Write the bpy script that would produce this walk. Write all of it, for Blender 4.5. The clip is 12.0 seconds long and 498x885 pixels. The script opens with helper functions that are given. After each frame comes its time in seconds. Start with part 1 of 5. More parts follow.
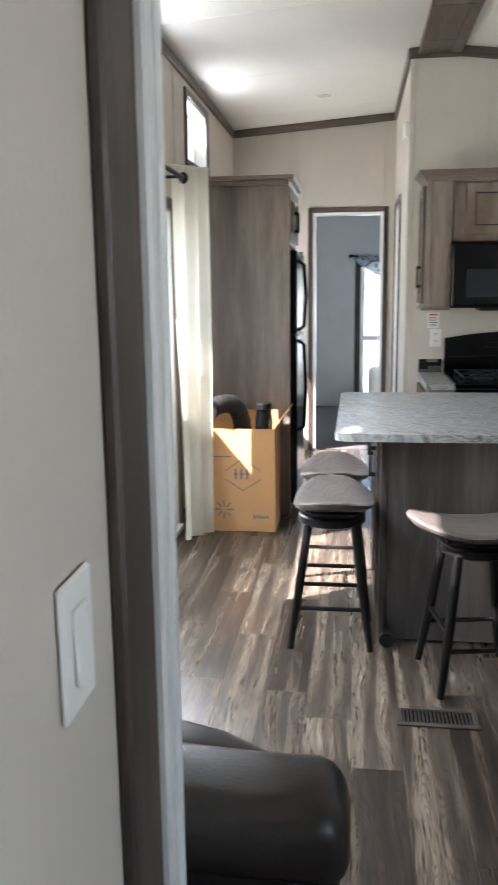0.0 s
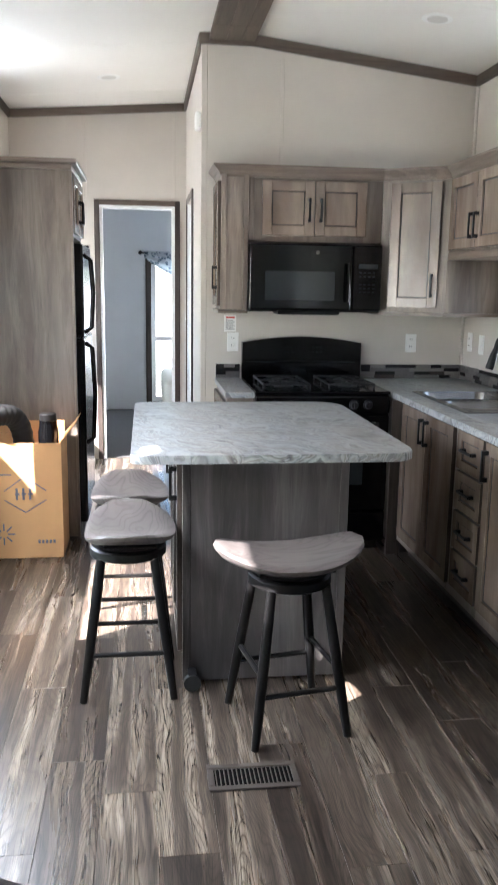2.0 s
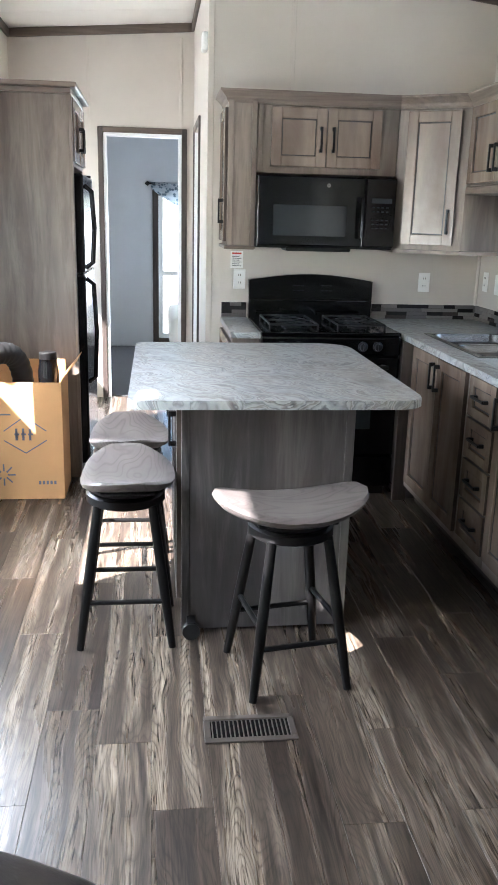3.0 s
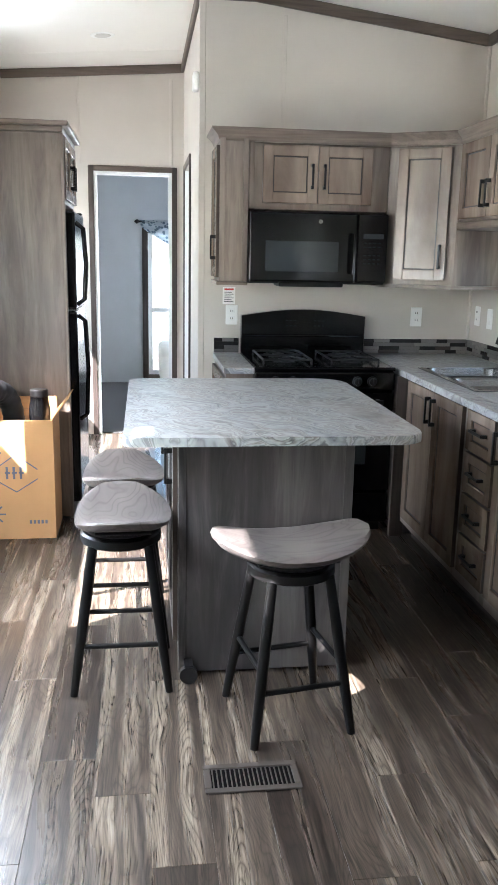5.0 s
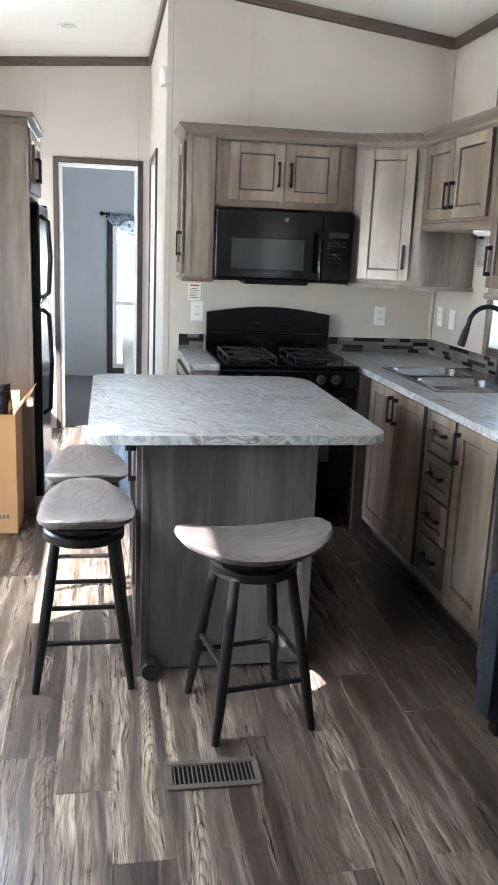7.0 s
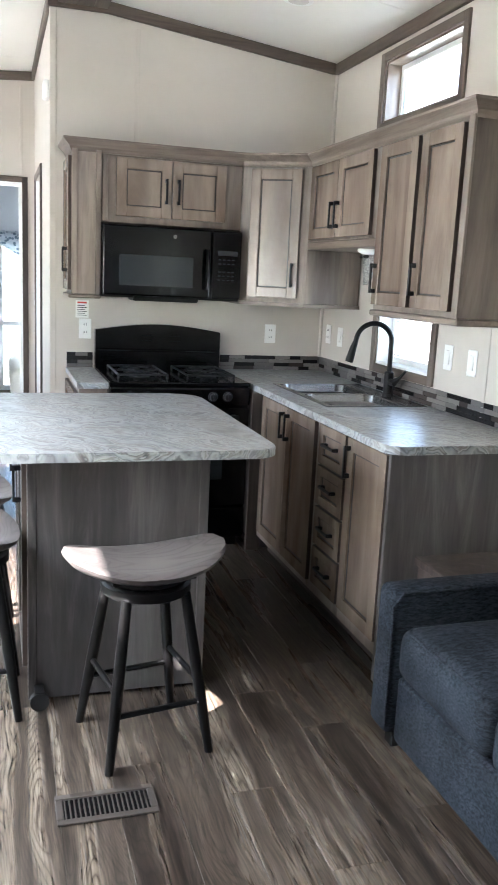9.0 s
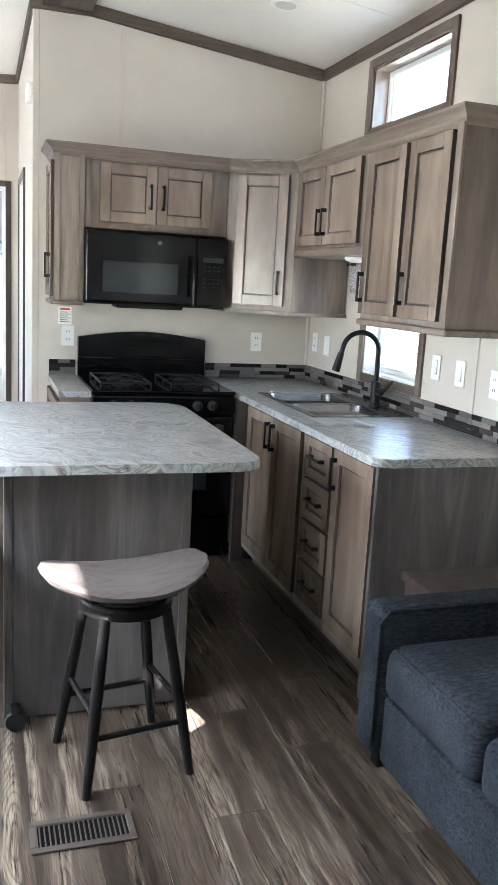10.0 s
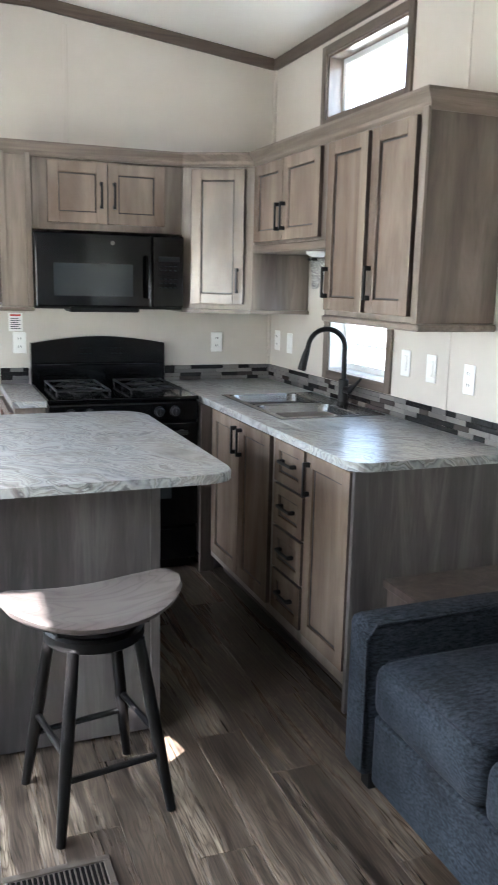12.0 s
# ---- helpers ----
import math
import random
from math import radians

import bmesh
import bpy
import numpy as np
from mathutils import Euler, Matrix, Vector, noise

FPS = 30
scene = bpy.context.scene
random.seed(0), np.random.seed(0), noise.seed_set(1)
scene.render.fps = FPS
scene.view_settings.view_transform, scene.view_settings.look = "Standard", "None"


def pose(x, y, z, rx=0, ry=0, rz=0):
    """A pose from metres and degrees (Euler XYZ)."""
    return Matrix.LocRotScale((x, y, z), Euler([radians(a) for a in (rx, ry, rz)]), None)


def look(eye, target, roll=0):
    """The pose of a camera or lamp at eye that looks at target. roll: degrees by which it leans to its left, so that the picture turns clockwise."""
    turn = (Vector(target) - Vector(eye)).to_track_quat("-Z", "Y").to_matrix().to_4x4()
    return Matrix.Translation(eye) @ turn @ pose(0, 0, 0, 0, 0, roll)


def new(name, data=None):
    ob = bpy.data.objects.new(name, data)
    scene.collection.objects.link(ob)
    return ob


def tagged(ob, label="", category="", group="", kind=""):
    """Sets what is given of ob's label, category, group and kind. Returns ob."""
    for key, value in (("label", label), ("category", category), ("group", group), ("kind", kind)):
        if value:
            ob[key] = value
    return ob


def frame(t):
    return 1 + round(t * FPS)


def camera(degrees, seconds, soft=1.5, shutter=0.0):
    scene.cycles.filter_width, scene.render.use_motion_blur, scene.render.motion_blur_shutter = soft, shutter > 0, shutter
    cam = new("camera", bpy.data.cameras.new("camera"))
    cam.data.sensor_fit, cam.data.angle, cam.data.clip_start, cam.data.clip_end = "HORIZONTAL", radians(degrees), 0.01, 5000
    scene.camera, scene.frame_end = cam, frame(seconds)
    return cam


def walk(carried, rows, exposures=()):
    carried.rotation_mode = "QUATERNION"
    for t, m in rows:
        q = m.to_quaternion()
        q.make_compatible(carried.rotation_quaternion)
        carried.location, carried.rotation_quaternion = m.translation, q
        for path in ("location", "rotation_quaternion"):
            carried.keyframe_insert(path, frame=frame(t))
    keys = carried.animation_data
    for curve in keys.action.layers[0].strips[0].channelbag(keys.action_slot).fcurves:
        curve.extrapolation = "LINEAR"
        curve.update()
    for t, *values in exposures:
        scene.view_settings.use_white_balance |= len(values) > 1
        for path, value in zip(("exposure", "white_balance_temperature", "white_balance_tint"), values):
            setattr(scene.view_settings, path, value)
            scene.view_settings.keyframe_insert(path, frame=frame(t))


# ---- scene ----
cam = camera(34.0, 12.0, 1.5, 0.5)
PATH = [
    (0, (-0.571, -0.054, 1.475), (-0.828, 1.894, 1.101), -0.7),
    (0.5, (-0.564, -0.005, 1.492), (-0.657, 1.956, 1.112), -0.9),
    (1, (-0.572, 0.129, 1.493), (-0.533, 2.1, 1.156), -0.4),
    (1.5, (-0.575, 0.267, 1.489), (-0.406, 2.238, 1.195), -0.4),
    (2, (-0.592, 0.358, 1.486), (-0.342, 2.305, 1.106), 0.9),
    (2.5, (-0.567, 0.423, 1.494), (-0.326, 2.349, 1.012), 1.6),
    (3, (-0.551, 0.47, 1.495), (-0.326, 2.385, 0.962), 1.5),
    (3.5, (-0.571, 0.483, 1.494), (-0.32, 2.4, 0.982), 1.3),
    (3.7, (-0.568, 0.493, 1.491), (-0.31, 2.419, 1.015), 0.9),
    (5.3, (-0.578, 0.526, 1.486), (-0.324, 2.459, 1.038), 1.2),
    (5.5, (-0.559, 0.518, 1.489), (-0.316, 2.449, 1.029), 0.8),
    (6, (-0.576, 0.523, 1.482), (-0.306, 2.448, 1.01), 1.2),
    (6.5, (-0.575, 0.526, 1.484), (-0.275, 2.45, 1.024), 1.7),
    (6.7, (-0.584, 0.514, 1.508), (-0.269, 2.434, 1.044), 2.1),
    (8.5, (-0.553, 0.534, 1.472), (-0.023, 2.417, 1.057), 1.6),
    (9, (-0.558, 0.548, 1.474), (0.034, 2.416, 1.078), 2.8),
    (9.5, (-0.556, 0.582, 1.474), (0.075, 2.44, 1.09), 3.4),
    (10, (-0.528, 0.612, 1.483), (0.095, 2.474, 1.102), 3.2),
    (10.5, (-0.52, 0.644, 1.493), (0.099, 2.509, 1.121), 2.5),
    (11, (-0.52, 0.682, 1.496), (0.116, 2.544, 1.139), 2.1),
    (11.5, (-0.511, 0.736, 1.491), (0.132, 2.596, 1.134), 1.8),
    (12, (-0.507, 0.775, 1.493), (0.209, 2.602, 1.106), 1.3),
]
walk(cam, [(t, look(eye, target, roll)) for t, eye, target, roll in PATH], [(0.0, 3.12, 6300, 17), (0.6, 3.28, 6250, 17), (1.5, 3.42, 6200, 17), (2.5, 3.68, 6000, 16), (5.5, 3.7, 5980, 15), (9.5, 3.9, 6020, 15), (12.0, 3.9, 6020, 15)])

# ---- light ----
SUN_DIR = Vector((1.0, 0.6, -1.2)).normalized()
world = bpy.data.worlds.new("sky")
scene.world = world
world.use_nodes = True
wn = world.node_tree.nodes
sky = wn.new("ShaderNodeTexSky")
sky.sky_type = "NISHITA"
sky.sun_disc = False
sky.sun_elevation = radians(45.8)
sky.sun_rotation = math.atan2(-SUN_DIR.x, -SUN_DIR.y)
world.node_tree.links.new(sky.outputs[0], wn["Background"].inputs[0])
wn["Background"].inputs[1].default_value = 0.082
sun = new("sun", bpy.data.lights.new("sun", "SUN"))
sun.data.energy = 5.0
sun.data.angle = radians(0.6)
sun.data.color = (1.0, 0.96, 0.9)
sun.rotation_euler = SUN_DIR.to_track_quat("-Z", "Y").to_euler()


def window_light(x, y, z, facing, w, h, watts, color=(0.86, 0.94, 1.0)):
    lamp = new("window_daylight", bpy.data.lights.new("window_daylight", "AREA"))
    lamp.data.shape, lamp.data.size, lamp.data.size_y = "RECTANGLE", w, h
    lamp.data.energy, lamp.data.color = watts, color
    lamp.matrix_world = Matrix.Translation((x, y, z)) @ Vector(facing).to_track_quat("-Z", "Y").to_matrix().to_4x4()
    return lamp


window_light(-1.72, 3.75, 0.95, (0.62, -0.3, -0.6), 1.0, 1.5, 4.7).data.spread = radians(140)
window_light(-1.76, 2.45, 1.3, (0.45, -0.1, -0.85), 1.2, 1.1, 8.0, (0.78, 0.91, 1.0)).data.spread = radians(115)
window_light(-1.76, 6.65, 1.45, (1, 0, 0), 0.7, 0.8, 0.43)
window_light(-1.74, 4.16, 2.46, (0.4, 0, 1.0), 0.6, 0.12, 0.5)
window_light(-1.74, 5.62, 2.46, (0.4, 0, 1.0), 0.6, 0.12, 0.5)
window_light(1.52, 4.3, 1.2, (-1, 0, 0), 0.55, 0.4, 0.11)
window_light(1.52, 4.34, 2.48, (-1, 0, 0), 0.65, 0.28, 0.15)
# fill for the entry wall, in an added window out of view
window_light(1.54, -0.65, 1.5, (-1, 0.1, 0), 1.2, 0.85, 0.62).data.spread = radians(100)
window_light(0.2, 10.15, 1.2, (0, -1, 0), 0.8, 1.3, 4.8)

# ---- materials ----


def srgb(r, g, b):
    return tuple(((c / 255 + 0.055) / 1.055) ** 2.4 if c > 10 else c / 255 / 12.92 for c in (r, g, b)) + (1.0,)


class Mat:
    """A node material in the making."""

    def __init__(self, name, rough=0.6, metal=0.0):
        self.m = bpy.data.materials.new(name)
        self.m.use_nodes = True
        self.t = self.m.node_tree
        self.b = self.t.nodes["Principled BSDF"]
        self.b.inputs["Roughness"].default_value = rough
        self.b.inputs["Metallic"].default_value = metal

    def node(self, kind, **values):
        n = self.t.nodes.new("ShaderNode" + kind)
        for key, v in values.items():
            n.inputs[key].default_value = v
        return n

    def link(self, a, out, b, inp):
        self.t.links.new(a.outputs[out], b.inputs[inp])

    def coords(self, scale, spread=True, space="Object"):
        tc = self.node("TexCoord")
        mp = self.node("Mapping")
        mp.inputs["Scale"].default_value = scale
        if spread:
            oi = self.node("ObjectInfo")
            mul = self.node("VectorMath")
            mul.operation = "MULTIPLY"
            mul.inputs[1].default_value = (37.0, 53.0, 71.0)
            add = self.node("VectorMath")
            add.operation = "ADD"
            self.t.links.new(oi.outputs["Random"], mul.inputs[0])
            self.link(tc, space, mp, 0)
            self.link(mp, 0, add, 0)
            self.link(mul, 0, add, 1)
            return add
        self.link(tc, space, mp, 0)
        return mp

    def noise(self, coords, scale, detail=4.0, rough=0.55, distort=0.0):
        n = self.node("TexNoise", Scale=scale, Detail=detail, Roughness=rough, Distortion=distort)
        self.link(coords, 0, n, "Vector")
        return n

    def ramp(self, src, out, stops):
        r = self.node("ValToRGB")
        e = r.color_ramp.elements
        while len(e) < len(stops):
            e.new(0.5)
        for el, (p, c) in zip(e, stops):
            el.position, el.color = p, c
        self.link(src, out, r, 0)
        return r

    def mix(self, a, ao, b, bo, fac, mode="MIX"):
        n = self.node("Mix")
        n.data_type, n.blend_type = "RGBA", mode
        if isinstance(fac, float):
            n.inputs[0].default_value = fac
        else:
            self.t.links.new(fac, n.inputs[0])
        for src, o, i in ((a, ao, 6), (b, bo, 7)):
            if o is None:
                n.inputs[i].default_value = src
            else:
                self.t.links.new(src.outputs[o], n.inputs[i])
        return n

    def bump(self, src, out, strength, distance=0.002):
        n = self.node("Bump", Strength=strength, Distance=distance)
        self.link(src, out, n, "Height")
        self.link(n, 0, self.b, "Normal")

    def color(self, src, out=0):
        self.link(src, out, self.b, "Base Color")


def plain(name, c, rough=0.6, metal=0.0, var=0.08, scale=8.0, bump=0.05, bscale=90.0):
    k = Mat(name, rough, metal)
    co = k.coords((1, 1, 1))
    n = k.noise(co, scale, 5.0)
    lo = tuple(x * (1 - var) for x in c[:3]) + (1,)
    hi = tuple(min(1, x * (1 + var)) for x in c[:3]) + (1,)
    k.color(k.ramp(n, 0, [(0.3, lo), (0.7, hi)]))
    if bump:
        k.bump(k.noise(co, bscale, 3.0), 0, bump)
    return k.m


def wood(name, dark, mid, light, axis=2, rough=0.45, bump=0.15, stretch=0.06, scale=15.0, blotch=0.4, pore=0.3):
    """Streaked wood whose grain runs along one axis."""
    k = Mat(name, rough)
    s = [1.0, 1.0, 1.0]
    s[axis] = stretch
    co = k.coords(s)
    warp = k.noise(co, 3.0, 3.0, 0.5, 0.6)
    grain = k.noise(co, scale, 6.0, 0.65, 1.2)
    fine = k.noise(co, scale * 5, 3.0, 0.6, 0.2)
    base = k.ramp(grain, 0, [(0.3, dark), (0.5, mid), (0.72, light)])
    tone = k.ramp(warp, 0, [(0.32, dark), (0.68, light)])
    m1 = k.mix(base, 0, tone, 0, blotch)
    pores = k.ramp(fine, 0, [(0.36, (0.45, 0.42, 0.4, 1)), (0.5, (1, 1, 1, 1))])
    m2 = k.mix(m1, 2, pores, 0, pore, "MULTIPLY")
    k.color(m2, 2)
    k.bump(fine, 0, bump, 0.0015)
    return k.m


CAB = wood("grey_driftwood_cabinet", srgb(70, 60, 53), srgb(112, 99, 89), srgb(160, 147, 135), 2, 0.42, 0.12, 0.12, 7.0, 0.62)
DOORW_GLOSS = 0.8
CABH = wood("driftwood_horizontal_x", srgb(90, 78, 69), srgb(122, 108, 98), srgb(152, 138, 126), 0, 0.42)
CABY = wood("driftwood_horizontal_y", srgb(90, 78, 69), srgb(122, 108, 98), srgb(152, 138, 126), 1, 0.42)
DOORW = wood("maple_grey_stain_door", srgb(88, 73, 62), srgb(131, 114, 100), srgb(166, 150, 136), 2, 0.27, 0.06, 0.22, 5.0, 0.65, 0.14)
DOORW.node_tree.nodes["Principled BSDF"].inputs["Specular IOR Level"].default_value = DOORW_GLOSS
TRIM = wood("dark_walnut_trim_y", srgb(70, 58, 50), srgb(98, 84, 74), srgb(122, 107, 95), 1, 0.5)
TRIMX = wood("dark_walnut_trim_x", srgb(70, 58, 50), srgb(98, 84, 74), srgb(122, 107, 95), 0, 0.5)
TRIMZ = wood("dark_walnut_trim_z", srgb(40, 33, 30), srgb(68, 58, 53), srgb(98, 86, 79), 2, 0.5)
# brown edge stain, darkened further by shade put into the colour
EDGE = plain("stained_shaded_door_edge", srgb(68, 56, 49), 0.45, bump=0)
# dark glaze that also carries the inner shadow line of door panels
GLAZE = plain("dark_glaze_and_shade", srgb(42, 33, 28), 0.5, bump=0)
TRIMW = wood("brown_window_casing_z", srgb(80, 68, 60), srgb(108, 95, 85), srgb(134, 120, 108), 2, 0.5)
ISLAND = wood("island_grey_oak", srgb(26, 25, 25), srgb(64, 60, 59), srgb(124, 118, 115), 2, 0.38, 0.15, 0.09, 10.0, 0.5)
WALL = plain("cream_vinyl_wall", srgb(198, 190, 180), 0.6, var=0.04, scale=3.0, bump=0.3, bscale=120.0)
WALLB = plain("bedroom_grey_wall", srgb(196, 199, 203), 0.6, var=0.04, scale=3.0, bump=0.1, bscale=160.0)
CEIL = plain("white_ceiling_panel", srgb(233, 229, 222), 0.6, var=0.02, scale=2.0, bump=0.08, bscale=200.0)
WHITE = plain("white_paint", srgb(228, 228, 226), 0.4, var=0.02, bump=0.03)
PLASTIC = plain("white_plastic", srgb(235, 234, 230), 0.35, var=0.02, bump=0)


def low_gloss(m, level):
    m.node_tree.nodes["Principled BSDF"].inputs["Specular IOR Level"].default_value = level
    return m


BLACK = plain("gloss_black_enamel", srgb(9, 9, 10), 0.14, var=0.2, bump=0)
BLACKM = plain("matte_black_metal", srgb(15, 14, 14), 0.42, var=0.2, bump=0.03)
IRON = plain("cast_iron_grate", srgb(28, 28, 29), 0.5, 0.2, var=0.2, bump=0.2)
GREYGLASS = plain("grey_screen_glass", srgb(46, 49, 51), 0.12, var=0.05, bump=0)
low_gloss(BLACK, 0.3), low_gloss(BLACKM, 0.3), low_gloss(GREYGLASS, 0.3)
STOOLB = low_gloss(plain("black_painted_wood", srgb(13, 12, 12), 0.34, var=0.25, bump=0.05), 0.3)


def ring_lines(k, coords, scale, rings, lo, hi, detail=2.0):
    """Grain lines that run along the level lines of a stretched noise, as round knots and in arches."""
    n = k.noise(coords, scale, detail, 0.45, 0.3)
    mul = k.node("Math")
    mul.operation = "MULTIPLY"
    mul.inputs[1].default_value = rings
    k.link(n, 0, mul, 0)
    fr = k.node("Math")
    fr.operation = "FRACT"
    k.link(mul, 0, fr, 0)
    return k.ramp(fr, 0, [(0.0, lo), (0.22, hi), (0.8, hi), (1.0, lo)])


def make_seat():
    k = Mat("grey_stained_seat", 0.42)
    co = k.coords((0.3, 1.0, 1.0))
    n = k.noise(co, 9.0, 4.0)
    k.b.inputs["Specular IOR Level"].default_value = 0.28
    base = k.ramp(n, 0, [(0.3, srgb(80, 74, 71)), (0.7, srgb(101, 94, 90))])
    lines = ring_lines(k, co, 4.5, 26.0, (0.66, 0.63, 0.62, 1), (1, 1, 1, 1))
    m = k.mix(base, 0, lines, 0, 0.85, "MULTIPLY")
    k.color(m, 2)
    k.bump(k.noise(co, 120.0, 3.0), 0, 0.06)
    return k.m


SEAT = make_seat()
LEATHER = plain("dark_brown_leather", srgb(44, 39, 37), 0.36, var=0.3, scale=6.0, bump=0.35, bscale=130.0)
CARPET = plain("dark_bedroom_carpet", srgb(70, 68, 68), 0.95, var=0.3, scale=60.0, bump=0.6, bscale=300.0)
CARDBOARD = plain("brown_cardboard", srgb(190, 146, 100), 0.8, var=0.06, scale=5.0, bump=0.06, bscale=200.0)
INK = plain("blue_print_ink", srgb(96, 98, 116), 0.7, bump=0)
CURTAIN = plain("white_curtain_cloth", srgb(236, 234, 226), 0.9, var=0.03, bump=0.2, bscale=500.0)


def translucent(m, share):
    t = m.node_tree
    tr = t.nodes.new("ShaderNodeBsdfTranslucent")
    tr.inputs[0].default_value = (0.9, 0.88, 0.82, 1)
    mx = t.nodes.new("ShaderNodeMixShader")
    mx.inputs[0].default_value = share
    t.links.new(t.nodes["Principled BSDF"].outputs[0], mx.inputs[1])
    t.links.new(tr.outputs[0], mx.inputs[2])
    t.links.new(mx.outputs[0], t.nodes["Material Output"].inputs[0])


translucent(CURTAIN, 0.65)
STEEL = plain("brushed_steel", srgb(150, 151, 152), 0.24, 1.0, var=0.08, scale=30.0, bump=0.04)
CHROME = plain("polished_chrome", srgb(210, 212, 214), 0.12, 1.0, var=0.03, bump=0)
VENT = plain("brown_metal_register", srgb(70, 62, 56), 0.5, 0.3, var=0.1, bump=0.05)
DARKHOLE = low_gloss(plain("dark_hole_shade", srgb(12, 11, 11), 0.95, bump=0), 0.05)
DECK = wood("weathered_deck_board", srgb(120, 112, 104), srgb(150, 142, 134), srgb(176, 168, 160), 1, 0.8)
GRAVEL = plain("pale_gravel", (0.42, 0.4, 0.37, 1), 0.95, var=0.25, scale=3.0, bump=0.5, bscale=40.0)


def make_lace(name, size, thread, ground):
    k = Mat(name, 0.9)
    v = k.node("TexVoronoi", Scale=size)
    k.link(k.coords((1, 1, 1), False), 0, v, "Vector")
    k.color(k.ramp(v, "Distance", [(0.35, thread), (0.5, ground)]))
    return k.m


LACE = make_lace("patterned_cloth", 120.0, srgb(228, 226, 222), srgb(158, 156, 154))
VALANCE = make_lace("blue_patterned_cloth", 26.0, srgb(112, 128, 142), srgb(196, 204, 210))
LENS = plain("frosted_lens", srgb(206, 202, 195), 0.4, bump=0)
RAILING = plain("pale_green_paint", srgb(176, 192, 184), 0.6, var=0.1, bump=0.1)
RUBBER = plain("black_rubber", srgb(20, 20, 20), 0.6, bump=0)
MATPLASTIC = plain("pale_grey_plastic", srgb(178, 181, 183), 0.4, bump=0)
PAPER = plain("white_paper", srgb(232, 230, 226), 0.7, bump=0)
REDINK = plain("red_print", srgb(190, 60, 50), 0.6, bump=0)


def make_floor():
    """Vinyl planks: dark grain lines that run along the plank, arch, and circle round knots."""
    k = Mat("vinyl_oak_plank", 0.3)
    k.b.inputs["Specular IOR Level"].default_value = 0.55
    flat = k.coords((1.0, 0.45, 1.0))
    bend = k.noise(flat, 3.2, 2.0, 0.5, 0.8)
    add = k.node("VectorMath")
    add.operation = "MULTIPLY_ADD"
    add.inputs[1].default_value = (0.05, 0.0, 0.0)
    k.link(bend, 1, add, 0)
    k.link(flat, 0, add, 2)
    mp = k.node("Mapping")
    mp.inputs["Scale"].default_value = (1.0, 0.09, 1.0)
    k.link(add, 0, mp, 0)
    broad = k.noise(mp, 22.0, 4.0, 0.55, 0.3)
    mid = k.noise(mp, 120.0, 5.0, 0.6, 0.4)
    thin = k.noise(mp, 210.0, 3.0, 0.5, 0.5)
    base = k.ramp(broad, 0, [(0.28, srgb(52, 45, 40)), (0.46, srgb(86, 77, 70)), (0.58, srgb(114, 105, 96)), (0.74, srgb(146, 137, 127))])
    streak = k.ramp(mid, 0, [(0.34, (0.2, 0.17, 0.15, 1)), (0.44, (0.72, 0.69, 0.66, 1)), (0.55, (1, 1, 1, 1)), (0.72, (1.15, 1.14, 1.12, 1))])
    m2 = k.mix(base, 0, streak, 0, 0.78, "MULTIPLY")
    cracks = k.ramp(thin, 0, [(0.37, (0.16, 0.13, 0.11, 1)), (0.45, (0.82, 0.8, 0.78, 1)), (0.52, (1, 1, 1, 1)), (0.65, (1.16, 1.15, 1.14, 1))])
    m3 = k.mix(m2, 2, cracks, 0, 0.8, "MULTIPLY")
    # growth rings: level lines of a long noise, lifted round the knots
    knot = k.node("TexVoronoi", Scale=1.55)
    k.link(add, 0, knot, "Vector")
    lift = k.ramp(knot, "Distance", [(0.0, (1, 1, 1, 1)), (0.08, (0.5, 0.5, 0.5, 1)), (0.2, (0.14, 0.14, 0.14, 1)), (0.38, (0, 0, 0, 1))])
    arch = k.node("Mapping")
    arch.inputs["Scale"].default_value = (1.0, 0.22, 1.0)
    k.link(add, 0, arch, 0)
    field = k.noise(arch, 7.5, 1.5, 0.45, 0.25)
    both = k.node("Math")
    both.operation = "MULTIPLY_ADD"
    both.inputs[1].default_value = 0.45
    k.link(lift, 0, both, 0)
    k.link(field, 0, both, 2)
    rings = k.node("Math")
    rings.operation = "MULTIPLY"
    rings.inputs[1].default_value = 44.0
    k.link(both, 0, rings, 0)
    saw = k.node("Math")
    saw.operation = "FRACT"
    k.link(rings, 0, saw, 0)
    lines = k.ramp(saw, 0, [(0.0, (0.26, 0.22, 0.19, 1)), (0.2, (0.8, 0.78, 0.76, 1)), (0.5, (1.02, 1.01, 1.0, 1)), (0.84, (0.9, 0.88, 0.86, 1)), (1.0, (0.5, 0.46, 0.43, 1))])
    where = k.ramp(k.noise(flat, 4.0, 3.0), 0, [(0.36, (0.35, 0.35, 0.35, 1)), (0.58, (0.9, 0.9, 0.9, 1))])
    m3 = k.mix(m3, 2, lines, 0, where.outputs[0], "MULTIPLY")
    heart = k.ramp(knot, "Distance", [(0.012, (0.22, 0.18, 0.15, 1)), (0.05, (0.66, 0.6, 0.56, 1)), (0.16, (1, 1, 1, 1))])
    m4 = k.mix(m3, 2, heart, 0, 0.85, "MULTIPLY")
    oi = k.node("ObjectInfo")
    tint = k.ramp(oi, "Random", [(0.0, (0.42, 0.38, 0.36, 1)), (0.3, (0.64, 0.6, 0.56, 1)), (0.65, (0.9, 0.86, 0.81, 1)), (1.0, (1.1, 1.06, 1.0, 1))])
    m5 = k.mix(m4, 2, tint, 0, 1.0, "MULTIPLY")
    k.color(m5, 2)
